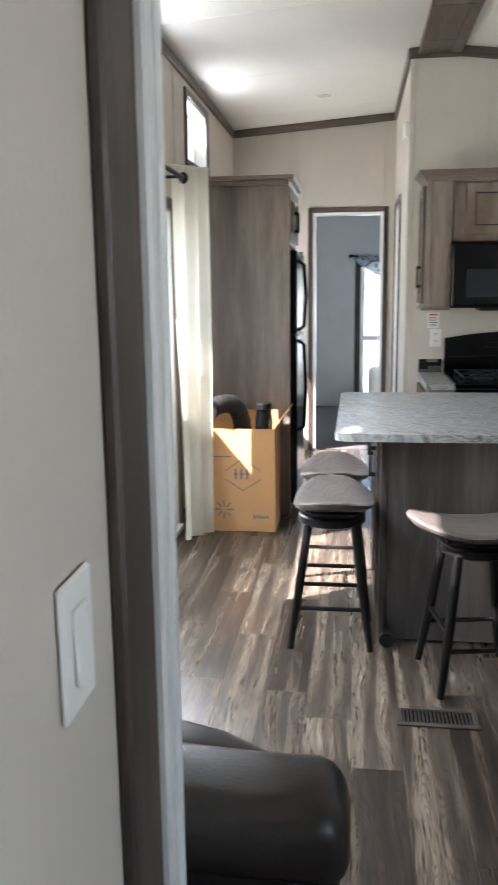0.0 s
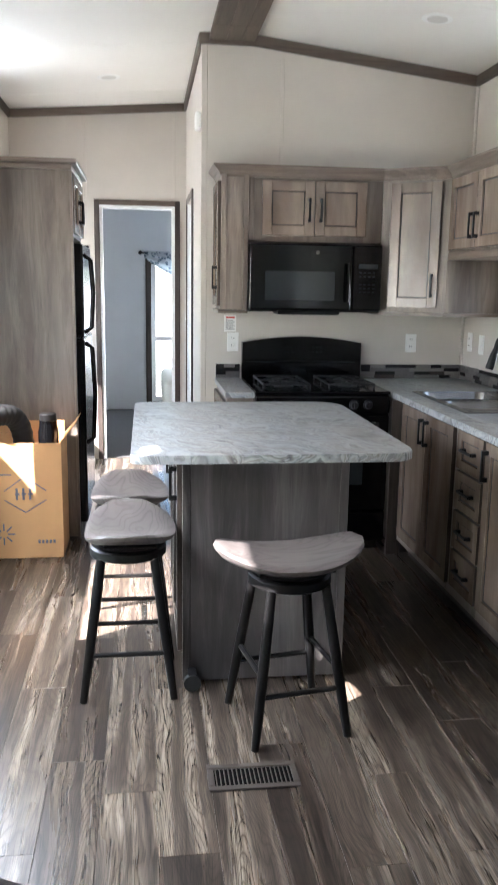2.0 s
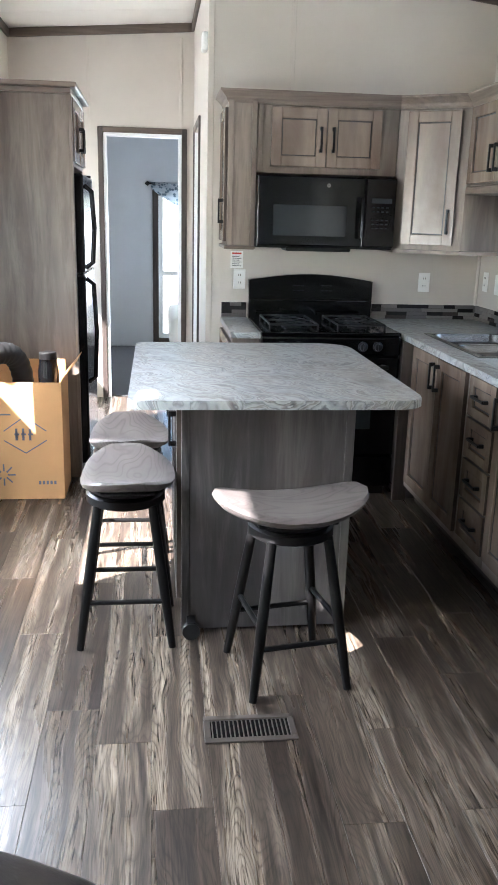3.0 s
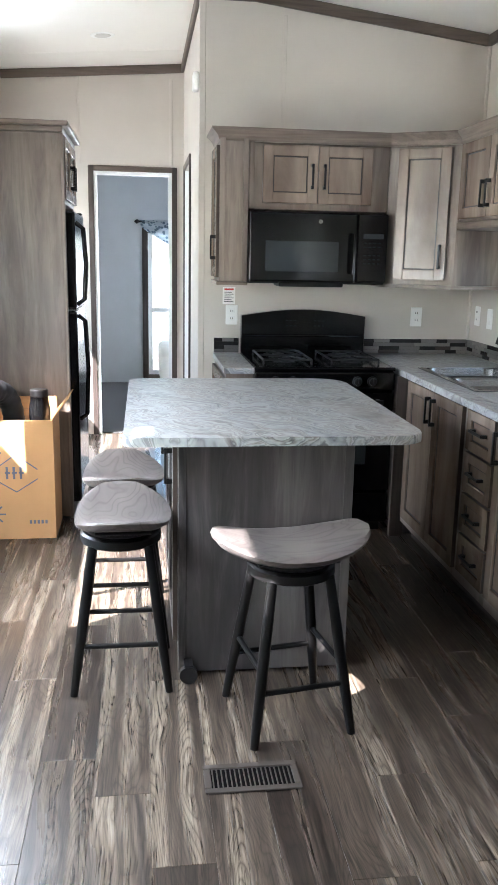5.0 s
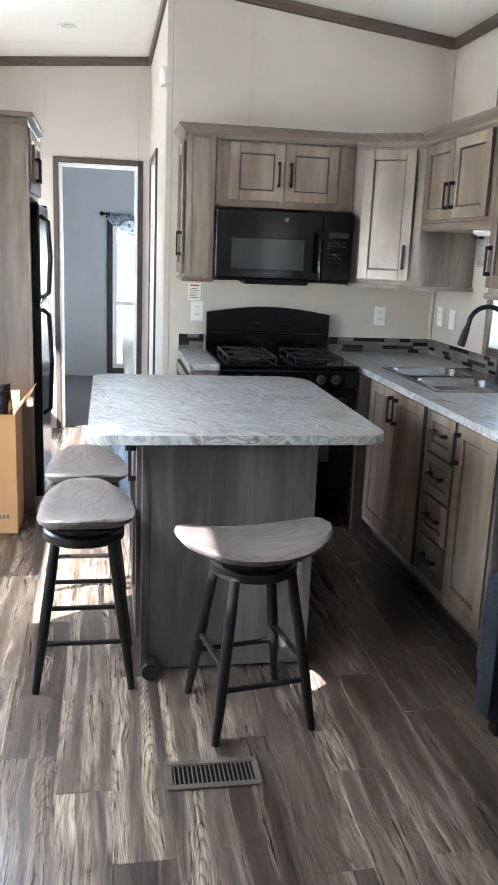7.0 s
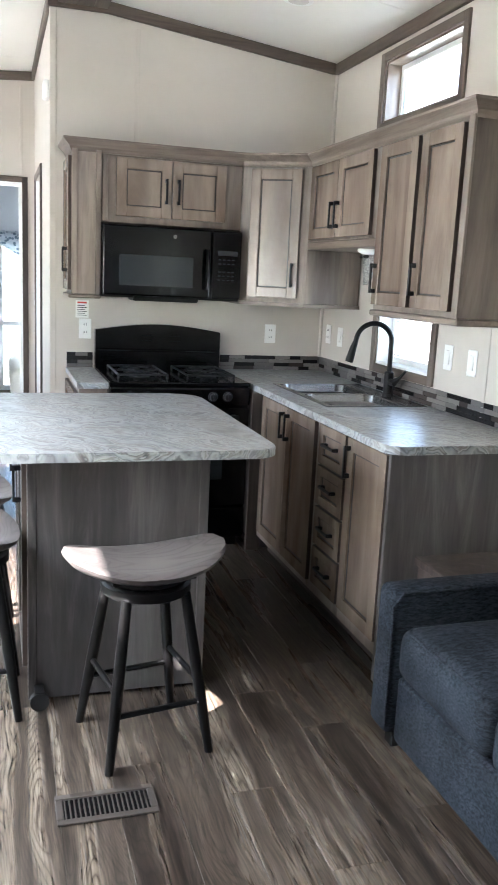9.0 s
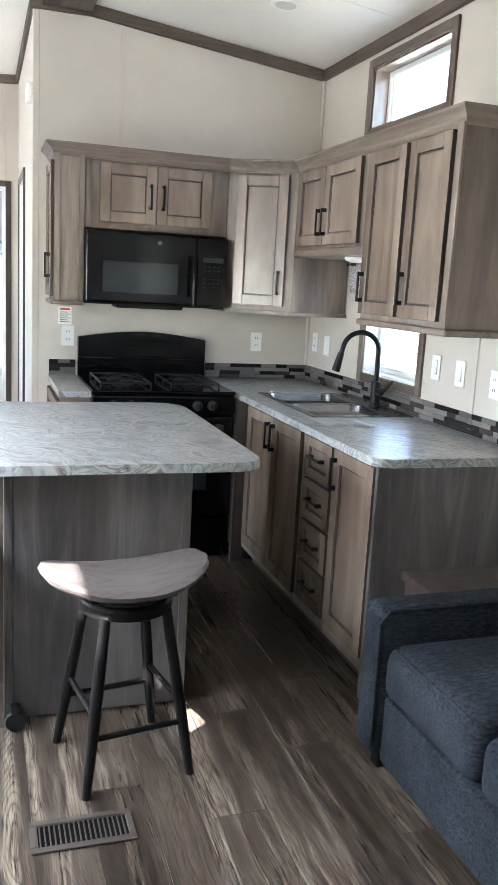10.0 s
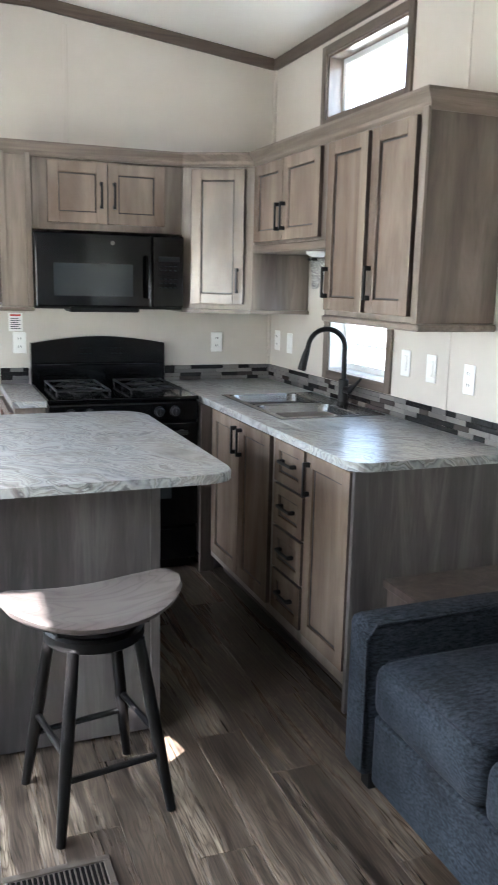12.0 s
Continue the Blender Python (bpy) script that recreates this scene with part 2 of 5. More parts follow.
    rr = k.ramp(broad, 0, [(0.3, (0.36, 0.36, 0.36, 1)), (0.7, (0.22, 0.22, 0.22, 1))])
    k.link(rr, 0, k.b, "Roughness")
    k.bump(mid, 0, 0.12, 0.001)
    return k.m


FLOOR = make_floor()
GAP = plain("dark_floor_joint", srgb(44, 37, 33), 0.7, bump=0)


def make_marble():
    """Laminate printed with folded bands of white, grey and taupe and a few thin dark veins."""
    k = Mat("swirled_laminate", 0.31)
    co = k.coords((1.0, 1.0, 1.0), False)
    w = k.noise(co, 2.6, 3.0, 0.5, 0.8)
    add = k.node("VectorMath")
    add.operation = "MULTIPLY_ADD"
    add.inputs[1].default_value = (0.34, 0.34, 0.34)
    k.link(w, 1, add, 0)
    k.link(co, 0, add, 2)
    turned = k.node("Mapping")
    turned.inputs["Rotation"].default_value = (0, 0, radians(-37))
    k.link(add, 0, turned, 0)
    mp = k.node("Mapping")
    mp.inputs["Scale"].default_value = (1.0, 0.3, 1.0)
    k.link(turned, 0, mp, 0)
    bands = k.noise(mp, 4.8, 4.2, 0.54, 0.8)
    pale, blue, grey, taupe, deep = srgb(178, 180, 178), srgb(148, 152, 156), srgb(88, 90, 92), srgb(114, 106, 100), srgb(44, 46, 50)
    r = k.ramp(bands, 0, [(0.27, grey), (0.33, pale), (0.365, taupe), (0.38, deep), (0.395, pale), (0.43, blue), (0.455, grey), (0.47, pale), (0.5, taupe), (0.52, pale), (0.545, grey), (0.56, blue), (0.59, pale), (0.615, taupe), (0.63, deep), (0.645, pale), (0.72, grey)])
    soft = k.noise(mp, 13.0, 3.5, 0.55, 1.0)
    cloud = k.ramp(soft, 0, [(0.32, srgb(104, 105, 108)), (0.44, srgb(152, 153, 154)), (0.56, srgb(178, 179, 178)), (0.68, srgb(134, 129, 125))])
    m = k.mix(r, 0, cloud, 0, 0.36)
    k.color(m, 2)
    return k.m


MARBLE = make_marble()


def make_fabric():
    k = Mat("blue_denim_upholstery", 0.9)
    co = k.coords((1, 1, 1), False)
    n = k.noise(co, 7.0, 4.0)
    f = k.noise(co, 420.0, 3.0, 0.7)
    streak = k.coords((1.4, 3.0, 6.0), False)
    s = k.noise(streak, 30.0, 6.0, 0.78)
    a = k.ramp(n, 0, [(0.3, srgb(26, 29, 34)), (0.7, srgb(43, 48, 55))])
    b = k.ramp(s, 0, [(0.4, (0.36, 0.38, 0.42, 1)), (0.6, (1.9, 1.88, 1.82, 1))])
    m = k.mix(a, 0, b, 0, 1.0, "MULTIPLY")
    c = k.ramp(f, 0, [(0.3, (0.6, 0.62, 0.66, 1)), (0.7, (1.25, 1.22, 1.2, 1))])
    m2 = k.mix(m, 2, c, 0, 0.6, "MULTIPLY")
    k.color(m2, 2)
    k.b.inputs["Specular IOR Level"].default_value = 0.2
    k.bump(f, 0, 0.4, 0.001)
    return k.m


FABRIC = make_fabric()


def make_glass():
    k = Mat("window_glass", 0.0)
    k.b.inputs["Transmission Weight"].default_value = 1.0
    k.b.inputs["IOR"].default_value = 1.03
    k.b.inputs["Base Color"].default_value = (0.9, 0.97, 0.94, 1)
    return k.m


GLASS = make_glass()
TILES = [plain("mosaic_dark_glass", srgb(38, 37, 38), 0.2, bump=0), plain("mosaic_grey_stone", srgb(96, 92, 90), 0.4, bump=0), plain("mosaic_taupe_stone", srgb(116, 111, 107), 0.4, bump=0), plain("mosaic_brown_glass", srgb(68, 62, 59), 0.25, bump=0)]

# ---- building blocks ----


def box(x0, x1, y0, y1, z0, z1, r=0.0, seg=1, bm=None):
    """A box, with edges rounded by r, added to bm."""
    own = bmesh.new()
    bmesh.ops.create_cube(own, size=1.0)
    for v in own.verts:
        v.co = Vector(((x0 + x1) / 2 + v.co.x * (x1 - x0), (y0 + y1) / 2 + v.co.y * (y1 - y0), (z0 + z1) / 2 + v.co.z * (z1 - z0)))
    if r:
        bmesh.ops.bevel(own, geom=own.edges[:], offset=min(r, 0.45 * min(x1 - x0, y1 - y0, z1 - z0)), segments=seg, affect="EDGES", profile=0.5)
    return join(bm, own)


def join(bm, own, m=None):
    if m is not None:
        bmesh.ops.transform(own, matrix=m, verts=own.verts[:])
    if bm is None:
        return own
    me = bpy.data.meshes.new("joined")
    own.to_mesh(me)
    own.free()
    bm.from_mesh(me)
    bpy.data.meshes.remove(me)
    return bm


def tube(pts, radius, seg=12, bm=None, closed=False):
    """A round bar along points; radius is a number or one number a point."""
    bm = bm or bmesh.new()
    pts = [Vector(p) for p in pts]
    rads = radius if isinstance(radius, (list, tuple)) else [radius] * len(pts)
    rings, up = [], None
    for i, p in enumerate(pts):
        a, b = pts[max(i - 1, 0)], pts[min(i + 1, len(pts) - 1)]
        if closed:
            a, b = pts[i - 1], pts[(i + 1) % len(pts)]
        d = (b - a).normalized()
        if up is None:
            up = Vector((0, 0, 1)) if abs(d.z) < 0.9 else Vector((1, 0, 0))
        side = d.cross(up).normalized()
        up = side.cross(d).normalized()
        rings.append([bm.verts.new(p + rads[i] * (math.cos(t) * side + math.sin(t) * up)) for t in (2 * math.pi * k / seg for k in range(seg))])
    pairs = list(zip(rings, rings[1:])) + ([(rings[-1], rings[0])] if closed else [])
    for a, b in pairs:
        for k in range(seg):
            bm.faces.new((a[k], a[(k + 1) % seg], b[(k + 1) % seg], b[k]))
    if not closed:
        bm.faces.new(rings[0][::-1])
        bm.faces.new(rings[-1])
    bmesh.ops.recalc_face_normals(bm, faces=bm.faces[:])
    return bm


def lathe(profile, seg=28, bm=None, at=(0, 0, 0)):
    """A turned body: (radius, z) from bottom to top."""
    own = bmesh.new()
    rings = [[own.verts.new((r * math.cos(2 * math.pi * k / seg) + at[0], r * math.sin(2 * math.pi * k / seg) + at[1], z + at[2])) for k in range(seg)] for r, z in profile]
    for a, b in zip(rings, rings[1:]):
        for k in range(seg):
            own.faces.new((a[k], a[(k + 1) % seg], b[(k + 1) % seg], b[k]))
    own.faces.new(rings[0][::-1])
    own.faces.new(rings[-1])
    return join(bm, own)


def slab(outline, z0, z1, bm=None, r=0.0):
    """A plate with the given outline, counter-clockwise."""
    own = bmesh.new()
    lo = [own.verts.new((x, y, z0)) for x, y in outline]
    hi = [own.verts.new((x, y, z1)) for x, y in outline]
    n = len(outline)
    own.faces.new(lo[::-1])
    top = own.faces.new(hi)
    for i in range(n):
        own.faces.new((lo[i], lo[(i + 1) % n], hi[(i + 1) % n], hi[i]))
    if r:
        bmesh.ops.bevel(own, geom=list(top.edges), offset=r, segments=2, affect="EDGES", profile=0.5)
    return join(bm, own)


def round_rect(x0, x1, y0, y1, radii, n=7):
    """Counter-clockwise outline; radii at (x0,y0), (x1,y0), (x1,y1), (x0,y1)."""
    out = []
    for (cx, cy, sx, sy, a0), r in zip(((x0, y0, 1, 1, 180), (x1, y0, -1, 1, 270), (x1, y1, -1, -1, 0), (x0, y1, 1, -1, 90)), radii):
        for i in range(n + 1):
            a = radians(a0 + 90 * i / n)
            out.append((cx + sx * r + r * math.cos(a), cy + sy * r + r * math.sin(a)))
    return out


def thing(name, label, category, loc=(0, 0, 0), group="", kind=""):
    ob = new(name)
    ob.location = loc
    ob.empty_display_size = 0.1
    return tagged(ob, label, category, group, kind)


def part(name, bm, material, parent=None, label="", smooth=False, m=None):
    """Links a bmesh as one mesh object. Geometry is in the world under an Empty that is not turned, else in its parent's space."""
    me = bpy.data.meshes.new(name)
    bm.to_mesh(me)
    bm.free()
    if smooth:
        for p in me.polygons:
            p.use_smooth = True
        if smooth != "all":
            me.set_sharp_from_angle(angle=radians(35))
    for mat in material if isinstance(material, (list, tuple)) else [material]:
        me.materials.append(mat)
    ob = new(name, me)
    if parent is not None:
        ob.parent = parent
        if m is not None:
            ob.matrix_local = m
        elif parent.type == "EMPTY":
            ob.location = -parent.location
    if label:
        ob["label"] = label
    return ob


def structure(name, bm, material, label, category, smooth=False):
    return tagged(part(name, bm, material, smooth=smooth), label, category, kind="structure")

# ---- the shell ----
XL, XR, YK, YR, XH, YN = -1.65, 1.43, 5.41, 7.3, -0.25, -1.6
EAVE_L, EAVE_R, RIDGE = 2.808, 2.748, 2.912
XB0, XB1 = -0.212, 0.052


def roof_z(x):
    if x < XB0:
        return EAVE_L + (RIDGE - EAVE_L) * (x - XL) / (XB0 - XL)
    if x > XB1:
        return EAVE_R + (RIDGE - EAVE_R) * (XR - x) / (XR - XB1)
    return RIDGE


def wall_x(x0, x1, y0, y1, z0, z1, holes):
    """A wall that runs along y, with holes (y0, y1, z0, z1)."""
    bm = bmesh.new()
    ys = sorted({y0, y1, *[h[0] for h in holes], *[h[1] for h in holes]})
    for a, b in zip(ys, ys[1:]):
        mid, z = (a + b) / 2, z0
        for h in sorted((h for h in holes if h[0] < mid < h[1]), key=lambda h: h[2]):
            if h[2] - z > 1e-4:
                box(x0, x1, a, b, z, h[2], bm=bm)
            z = h[3]
        box(x0, x1, a, b, z, z1, bm=bm)
    return bm


def wall_y(y0, y1, x0, x1, z0, z1, holes):
    bm = wall_x(y0, y1, x0, x1, z0, z1, holes)
    for v in bm.verts:
        v.co.x, v.co.y = v.co.y, v.co.x
    bmesh.ops.reverse_faces(bm, faces=bm.faces[:])
    return bm


# openings: y0, y1, z0, z1
SLIDER = (1.72, 4.75, 0.02, 1.925)
# unseen slits, added so slivers of sun reach the near stool and island corner
SUN_SLITS_L = [(1.85, 2.2, 2.1, 2.44), (2.37, 2.6, 2.16, 2.42)]
TRANSOMS_L = [(3.80, 4.52, 2.28, 2.66), (5.26, 5.98, 2.28, 2.66)]
HALLWIN = (5.95, 7.05, 0.86, 1.95)
TRANSOM_R = (3.97, 4.735, 2.31, 2.617)
SINKWIN = (4.01, 4.6, 1.05, 1.63)
# unseen window, added to brighten the entry wall
FILL_WIN = (-1.3, 0.0, 1.0, 1.95)
structure("wall_west", wall_x(XL - 0.12, XL, YN, 10.2, 0, 2.9, [SLIDER, *SUN_SLITS_L, *TRANSOMS_L, HALLWIN]), WALL, "cream vinyl wall panels with patio door opening", "wall")
structure("wall_east", wall_x(XR, XR + 0.12, YN, YK + 0.1, 0, 2.9, [TRANSOM_R, SINKWIN, FILL_WIN]), WALL, "cream vinyl wall panels beside the counter", "wall")
structure("wall_kitchen", box(XH, XR + 0.12, YK, YK + 0.1, 0, 3.0), WALL, "cream vinyl kitchen wall behind the range", "wall")
SIDE_DOOR = (6.32, 7.05, 0.0, 2.1)
structure("wall_hall", wall_x(XH, XH + 0.1, YK + 0.1, YR, 0, 3.0, [SIDE_DOOR]), WALL, "cream vinyl hallway wall", "wall")
structure("wall_rear", wall_y(YR, YR + 0.1, XL, XH + 0.1, 0, 3.0, [(-0.955, -0.345, 0.0, 2.105)]), WALL, "cream vinyl wall with bedroom doorway", "wall")
structure("wall_front", wall_y(YN - 0.12, YN, XL - 0.12, XR + 0.12, 0, 3.0, []), WALL, "cream vinyl end wall behind the seating", "wall")
structure("wall_entry", box(-0.90, -0.80, YN, 0.765, 0, 2.95), WALL, "cream vinyl partition wall beside the entry", "wall")
structure("subfloor", box(XL - 0.12, XR + 0.12, YN - 0.12, 10.2, -0.12, -0.006), GAP, "dark underlay between the floor planks", "floor")
# bedroom and side room
structure("bedroom_floor", box(XL, 1.43, YR + 0.05, 10.1, -0.006, 0.004), CARPET, "dark grey bedroom carpet", "floor")
structure("bedroom_wall_far", wall_y(10.1, 10.2, XL - 0.12, 1.55, 0, 2.9, [(-0.52, 0.6, 0.1, 1.705)]), WALLB, "grey painted bedroom wall with window", "wall")
structure("bedroom_wall_east", box(XR, XR + 0.12, YK + 0.1, 10.2, 0, 2.9), WALLB, "grey painted bedroom side wall", "wall")
structure("bedroom_wall_near", box(XH + 0.1, XR, YR, YR + 0.1, 0, 2.9), WALLB, "grey painted partition wall", "wall")


def bedroom_ceiling():
    bm = slab([(XL - 0.12, YR + 0.1), (1.55, YR + 0.1), (1.55, 10.25), (XL - 0.12, 10.25)], 2.5, 2.56)
    for v in bm.verts:
        v.co.z += -0.32 * (v.co.x + 0.9) if v.co.x < 0 else -0.32 * 0.9
    return bm


structure("bedroom_ceiling", bedroom_ceiling(), WALLB, "sloping grey bedroom ceiling", "ceiling")


def ceiling_mesh():
    bm = bmesh.new()
    for xs in ((XL - 0.12, XB0 + 0.02), (XB1 - 0.02, XR + 0.12)):
        y = YN - 0.12
        while y < YR + 0.1:
            y1 = min(y + 1.22, YR + 0.1)
            own = box(xs[0], xs[1], y + 0.001, y1 - 0.001, 0, 0.06, 0.002)
            for v in own.verts:
                v.co.z += roof_z(v.co.x)
            join(bm, own)
            y = y1
    box(XB0, XB1, YN, YK, RIDGE + 0.01, RIDGE + 0.08, bm=bm)
    box(XB0, XB1, YK, YR, RIDGE + 0.005, RIDGE + 0.08, bm=bm)
    return bm


structure("ceiling", ceiling_mesh(), CEIL, "white vaulted panel ceiling with thin seams", "ceiling")


def beam():
    """Ridge beam boxed with short planks."""
    root = thing("ridge_beam", "grey-brown wood-clad ridge beam along the ceiling", "beam", (0, 2, RIDGE), kind="structure")
    part("beam_core", box(XB0 + 0.01, XB1 - 0.01, YN, YK, RIDGE - 0.02, RIDGE + 0.03), TRIM, root)
    y = YN
    while y < YK - 0.01:
        y1 = min(y + 0.61, YK - 0.002)
        for a, b in ((XB0, XB0 + 0.095), (XB0 + 0.097, XB0 + 0.188), (XB0 + 0.19, XB1)):
            part("board", box(a, b, y + 0.001, y1 - 0.001, RIDGE - 0.045, RIDGE - 0.021, 0.002), TRIM, root)
        y = y1
    return root


beam()


def trim(name, bm, mat, label="dark wood ceiling trim"):
    return structure(name, bm, mat, label, "trim")


def sloped_trim(x0, x1, y0, y1):
    own = box(x0, x1, y0, y1, -0.065, -0.002, 0.004)
    bmesh.ops.bisect_plane(own, geom=own.verts[:] + own.edges[:] + own.faces[:], plane_co=(XB0, 0, 0), plane_no=(1, 0, 0))
    bmesh.ops.bisect_plane(own, geom=own.verts[:] + own.edges[:] + own.faces[:], plane_co=(XB1, 0, 0), plane_no=(1, 0, 0))
    for v in own.verts:
        v.co.z += roof_z(v.co.x)
    return own


trim("trim_west", box(XL, XL + 0.022, YN, YR, EAVE_L - 0.062, EAVE_L + 0.002, 0.004), TRIM)
trim("trim_east", box(XR - 0.022, XR, YN, YK, EAVE_R - 0.062, EAVE_R + 0.002, 0.004), TRIM)
trim("trim_kitchen", sloped_trim(XH - 0.02, XR - 0.024, YK - 0.022, YK), TRIMX)
trim("trim_hall", box(XH - 0.022, XH, YK - 0.002, YR - 0.022, RIDGE - 0.068, RIDGE - 0.004, 0.004), TRIM)
trim("trim_rear", sloped_trim(XL + 0.024, XH - 0.002, YR - 0.022, YR), TRIMX)
trim("corner_batten", box(XR - 0.018, XR, YK - 0.018, YK, 1.0, 2.7, 0.004), WALL, "cream corner batten")
trim("corner_guard", box(XH - 0.006, XH + 0.03, YK - 0.006, YK + 0.03, 0.0, 2.86, 0.003), WALL, "cream corner guard on the hallway wall")
for x in (0.212,):
    trim("panel_batten", box(x, x + 0.022, YK - 0.005, YK, 2.1, 2.79, 0.002), WALL, "thin cream batten over a wall panel joint")
for y in (3.53, 2.3):
    trim("panel_batten", box(XR - 0.005, XR, y, y + 0.022, 0.0, 2.7, 0.002), WALL, "thin cream batten over a wall panel joint")
for x in (-1.07, -0.36):
    trim("panel_batten", box(x, x + 0.02, YR - 0.005, YR, 2.15, 2.8, 0.002), WALL, "thin cream batten over a wall panel joint")
for y in (4.9, 3.6):
    trim("panel_batten", box(XL, XL + 0.005, y, y + 0.022, 2.06, 2.75, 0.002), WALL, "thin cream batten over a wall panel joint")
trim("baseboard", box(XL, XL + 0.014, 4.83, 5.1, 0.0, 0.09, 0.003), TRIM, "dark wood baseboard")
trim("baseboard", box(XR - 0.014, XR, 0.0, 3.08, 0.0, 0.09, 0.003), TRIM, "dark wood baseboard")


def casing_x(name, x, side, y0, y1, z0, z1, w, bottom, label, liner=WHITE, depth=0.12, pane=True):
    """A framed window or door in a wall along y; side +1 faces east."""
    root = thing(name, label, "window" if bottom else "door", (x, (y0 + y1) / 2, z0), kind="structure")
    a, b = (x, x + 0.016) if side > 0 else (x - 0.016, x)
    for n, q in (("side_casing", (y0 - w, y0)), ("side_casing", (y1, y1 + w))):
        part(n, box(a, b, q[0], q[1], z0 - (w if bottom else 0), z1 + w, 0.003), TRIMW, root)
    part("head_casing", box(a, b, y0, y1, z1, z1 + w, 0.003), TRIM, root)
    if bottom:
        part("sill_casing", box(a, b, y0, y1, z0 - w, z0, 0.003), TRIM, root)
    t = 0.012
    c, d = (x - depth, x) if side > 0 else (x, x + depth)
    part("jamb", box(c, d, y0, y0 + t, z0, z1), liner, root)
    part("jamb", box(c, d, y1 - t, y1, z0, z1), liner, root)
    part("head_jamb", box(c, d, y0 + t, y1 - t, z1 - t, z1), liner, root)
    if bottom:
        part("sill", box(c, d, y0 + t, y1 - t, z0, z0 + t), liner, root)
    if pane:
        p = x - side * depth * 0.75
        f = 0.03
        fr = bmesh.new()
        box(p - 0.012, p + 0.012, y0 + t, y0 + t + f, z0 + t, z1 - t, 0.003, bm=fr)
        box(p - 0.012, p + 0.012, y1 - t - f, y1 - t, z0 + t, z1 - t, 0.003, bm=fr)
        box(p - 0.012, p + 0.012, y0 + t + f, y1 - t - f, z1 - t - f, z1 - t, 0.003, bm=fr)
        box(p - 0.012, p + 0.012, y0 + t + f, y1 - t - f, z0 + t, z0 + t + f, 0.003, bm=fr)
        part("window_frame", fr, WHITE, root)
        g = part("pane", box(p - 0.003, p + 0.003, y0 + t + f, y1 - t - f, z0 + t + f, z1 - t - f), GLASS, root)
        g.visible_shadow = False
    return root


for i, q in enumerate(TRANSOMS_L):
    casing_x("window_%d" % (i + 1), XL, 1, *q, 0.045, True, "small high window with dark wood casing")
casing_x("window_3", XR, -1, *TRANSOM_R, 0.045, True, "small high window with dark wood casing", DOORW)
sinkwin = casing_x("window_4", XR, -1, *SINKWIN, 0.045, True, "low window behind the sink with white blind slats", WHITE)
casing_x("window_8", XR, -1, *FILL_WIN, 0.045, True, "wide window by the entry with dark wood casing")
casing_x("window_5", XL, 1, *HALLWIN, 0.045, True, "hallway window with dark wood casing")
# line and glaze the added sun slits
for hole in SUN_SLITS_L:
    high = casing_x("window_6" if hole[0] < 2.1 else "window_7", XL, 1, *hole, 0.02, False, "narrow high window above the patio door", CEIL, 0.12, False)
    part("pane", box(XL - 0.064, XL - 0.06, hole[0] + 0.01, hole[1] - 0.01, hole[2] + 0.01, hole[3] - 0.01), GLASS, high).visible_shadow = False
for z in (1.10, 1.19, 1.28, 1.37, 1.46, 1.55):
    part("slat", box(XR + 0.075, XR + 0.1, 4.06, 4.55, z, z + 0.006, 0.002), PLASTIC, sinkwin)


def patio_door():
    y0, y1, z0, z1 = SLIDER
    root = casing_x("door_1", XL, 1, y0, y1, z0, z1, 0.06, False, "sliding glass patio door with white vinyl frame", WHITE, 0.12, False)
    part("track", box(XL - 0.12, XL + 0.03, y0, y1, 0.001, 0.035, 0.004), WHITE, root)
    for a, b, x in ((y0 + 0.012, 4.21, XL - 0.05), (4.15, y1 - 0.012, XL - 0.085)):
        fr = bmesh.new()
        box(x - 0.016, x + 0.016, a, a + 0.06, 0.036, z1 - 0.013, 0.004, bm=fr)
        box(x - 0.016, x + 0.016, b - 0.06, b, 0.036, z1 - 0.013, 0.004, bm=fr)
        box(x - 0.016, x + 0.016, a + 0.06, b - 0.06, z1 - 0.055, z1 - 0.013, 0.004, bm=fr)
        box(x - 0.016, x + 0.016, a + 0.06, b - 0.06, 0.036, 0.12, 0.004, bm=fr)
        sash = part("sash", fr, WHITE, root)
        g = part("pane", box(x - 0.004, x + 0.004, a + 0.06, b - 0.06, 0.12, z1 - 0.055), GLASS, sash)
        g.visible_shadow = False
        if x > XL - 0.06:
            part("handle", tube([(x + 0.014, 4.18, 0.78), (x + 0.05, 4.18, 0.8), (x + 0.06, 4.18, 0.84), (x + 0.06, 4.18, 0.92), (x + 0.05, 4.18, 0.96), (x + 0.014, 4.18, 0.98)], 0.011, 10), PLASTIC, sash, "white D-shaped pull", smooth=True)
    return root


patio_door()


def door_frame_y(name, y, x0, x1, z1, label):
    root = thing(name, label, "door", ((x0 + x1) / 2, y, 0), kind="structure")
    w = 0.042
    for a, b in ((x0 - w, x0), (x1, x1 + w)):
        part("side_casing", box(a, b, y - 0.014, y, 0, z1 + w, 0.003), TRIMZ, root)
    part("head_casing", box(x0, x1, y - 0.014, y, z1, z1 + w, 0.003), TRIMX, root)
    t = 0.024
    part("jamb", box(x0, x0 + t, y - 0.004, y + 0.1, 0, z1), WHITE, root)
    part("jamb", box(x1 - t, x1, y - 0.004, y + 0.1, 0, z1), WHITE, root)
    part("head_jamb", box(x0 + t, x1 - t, y - 0.004, y + 0.1, z1 - t, z1), WHITE, root)
    return root


door_frame_y("door_2", YR, -0.955, -0.345, 2.105, "open bedroom doorway with dark wood casing and white jamb")


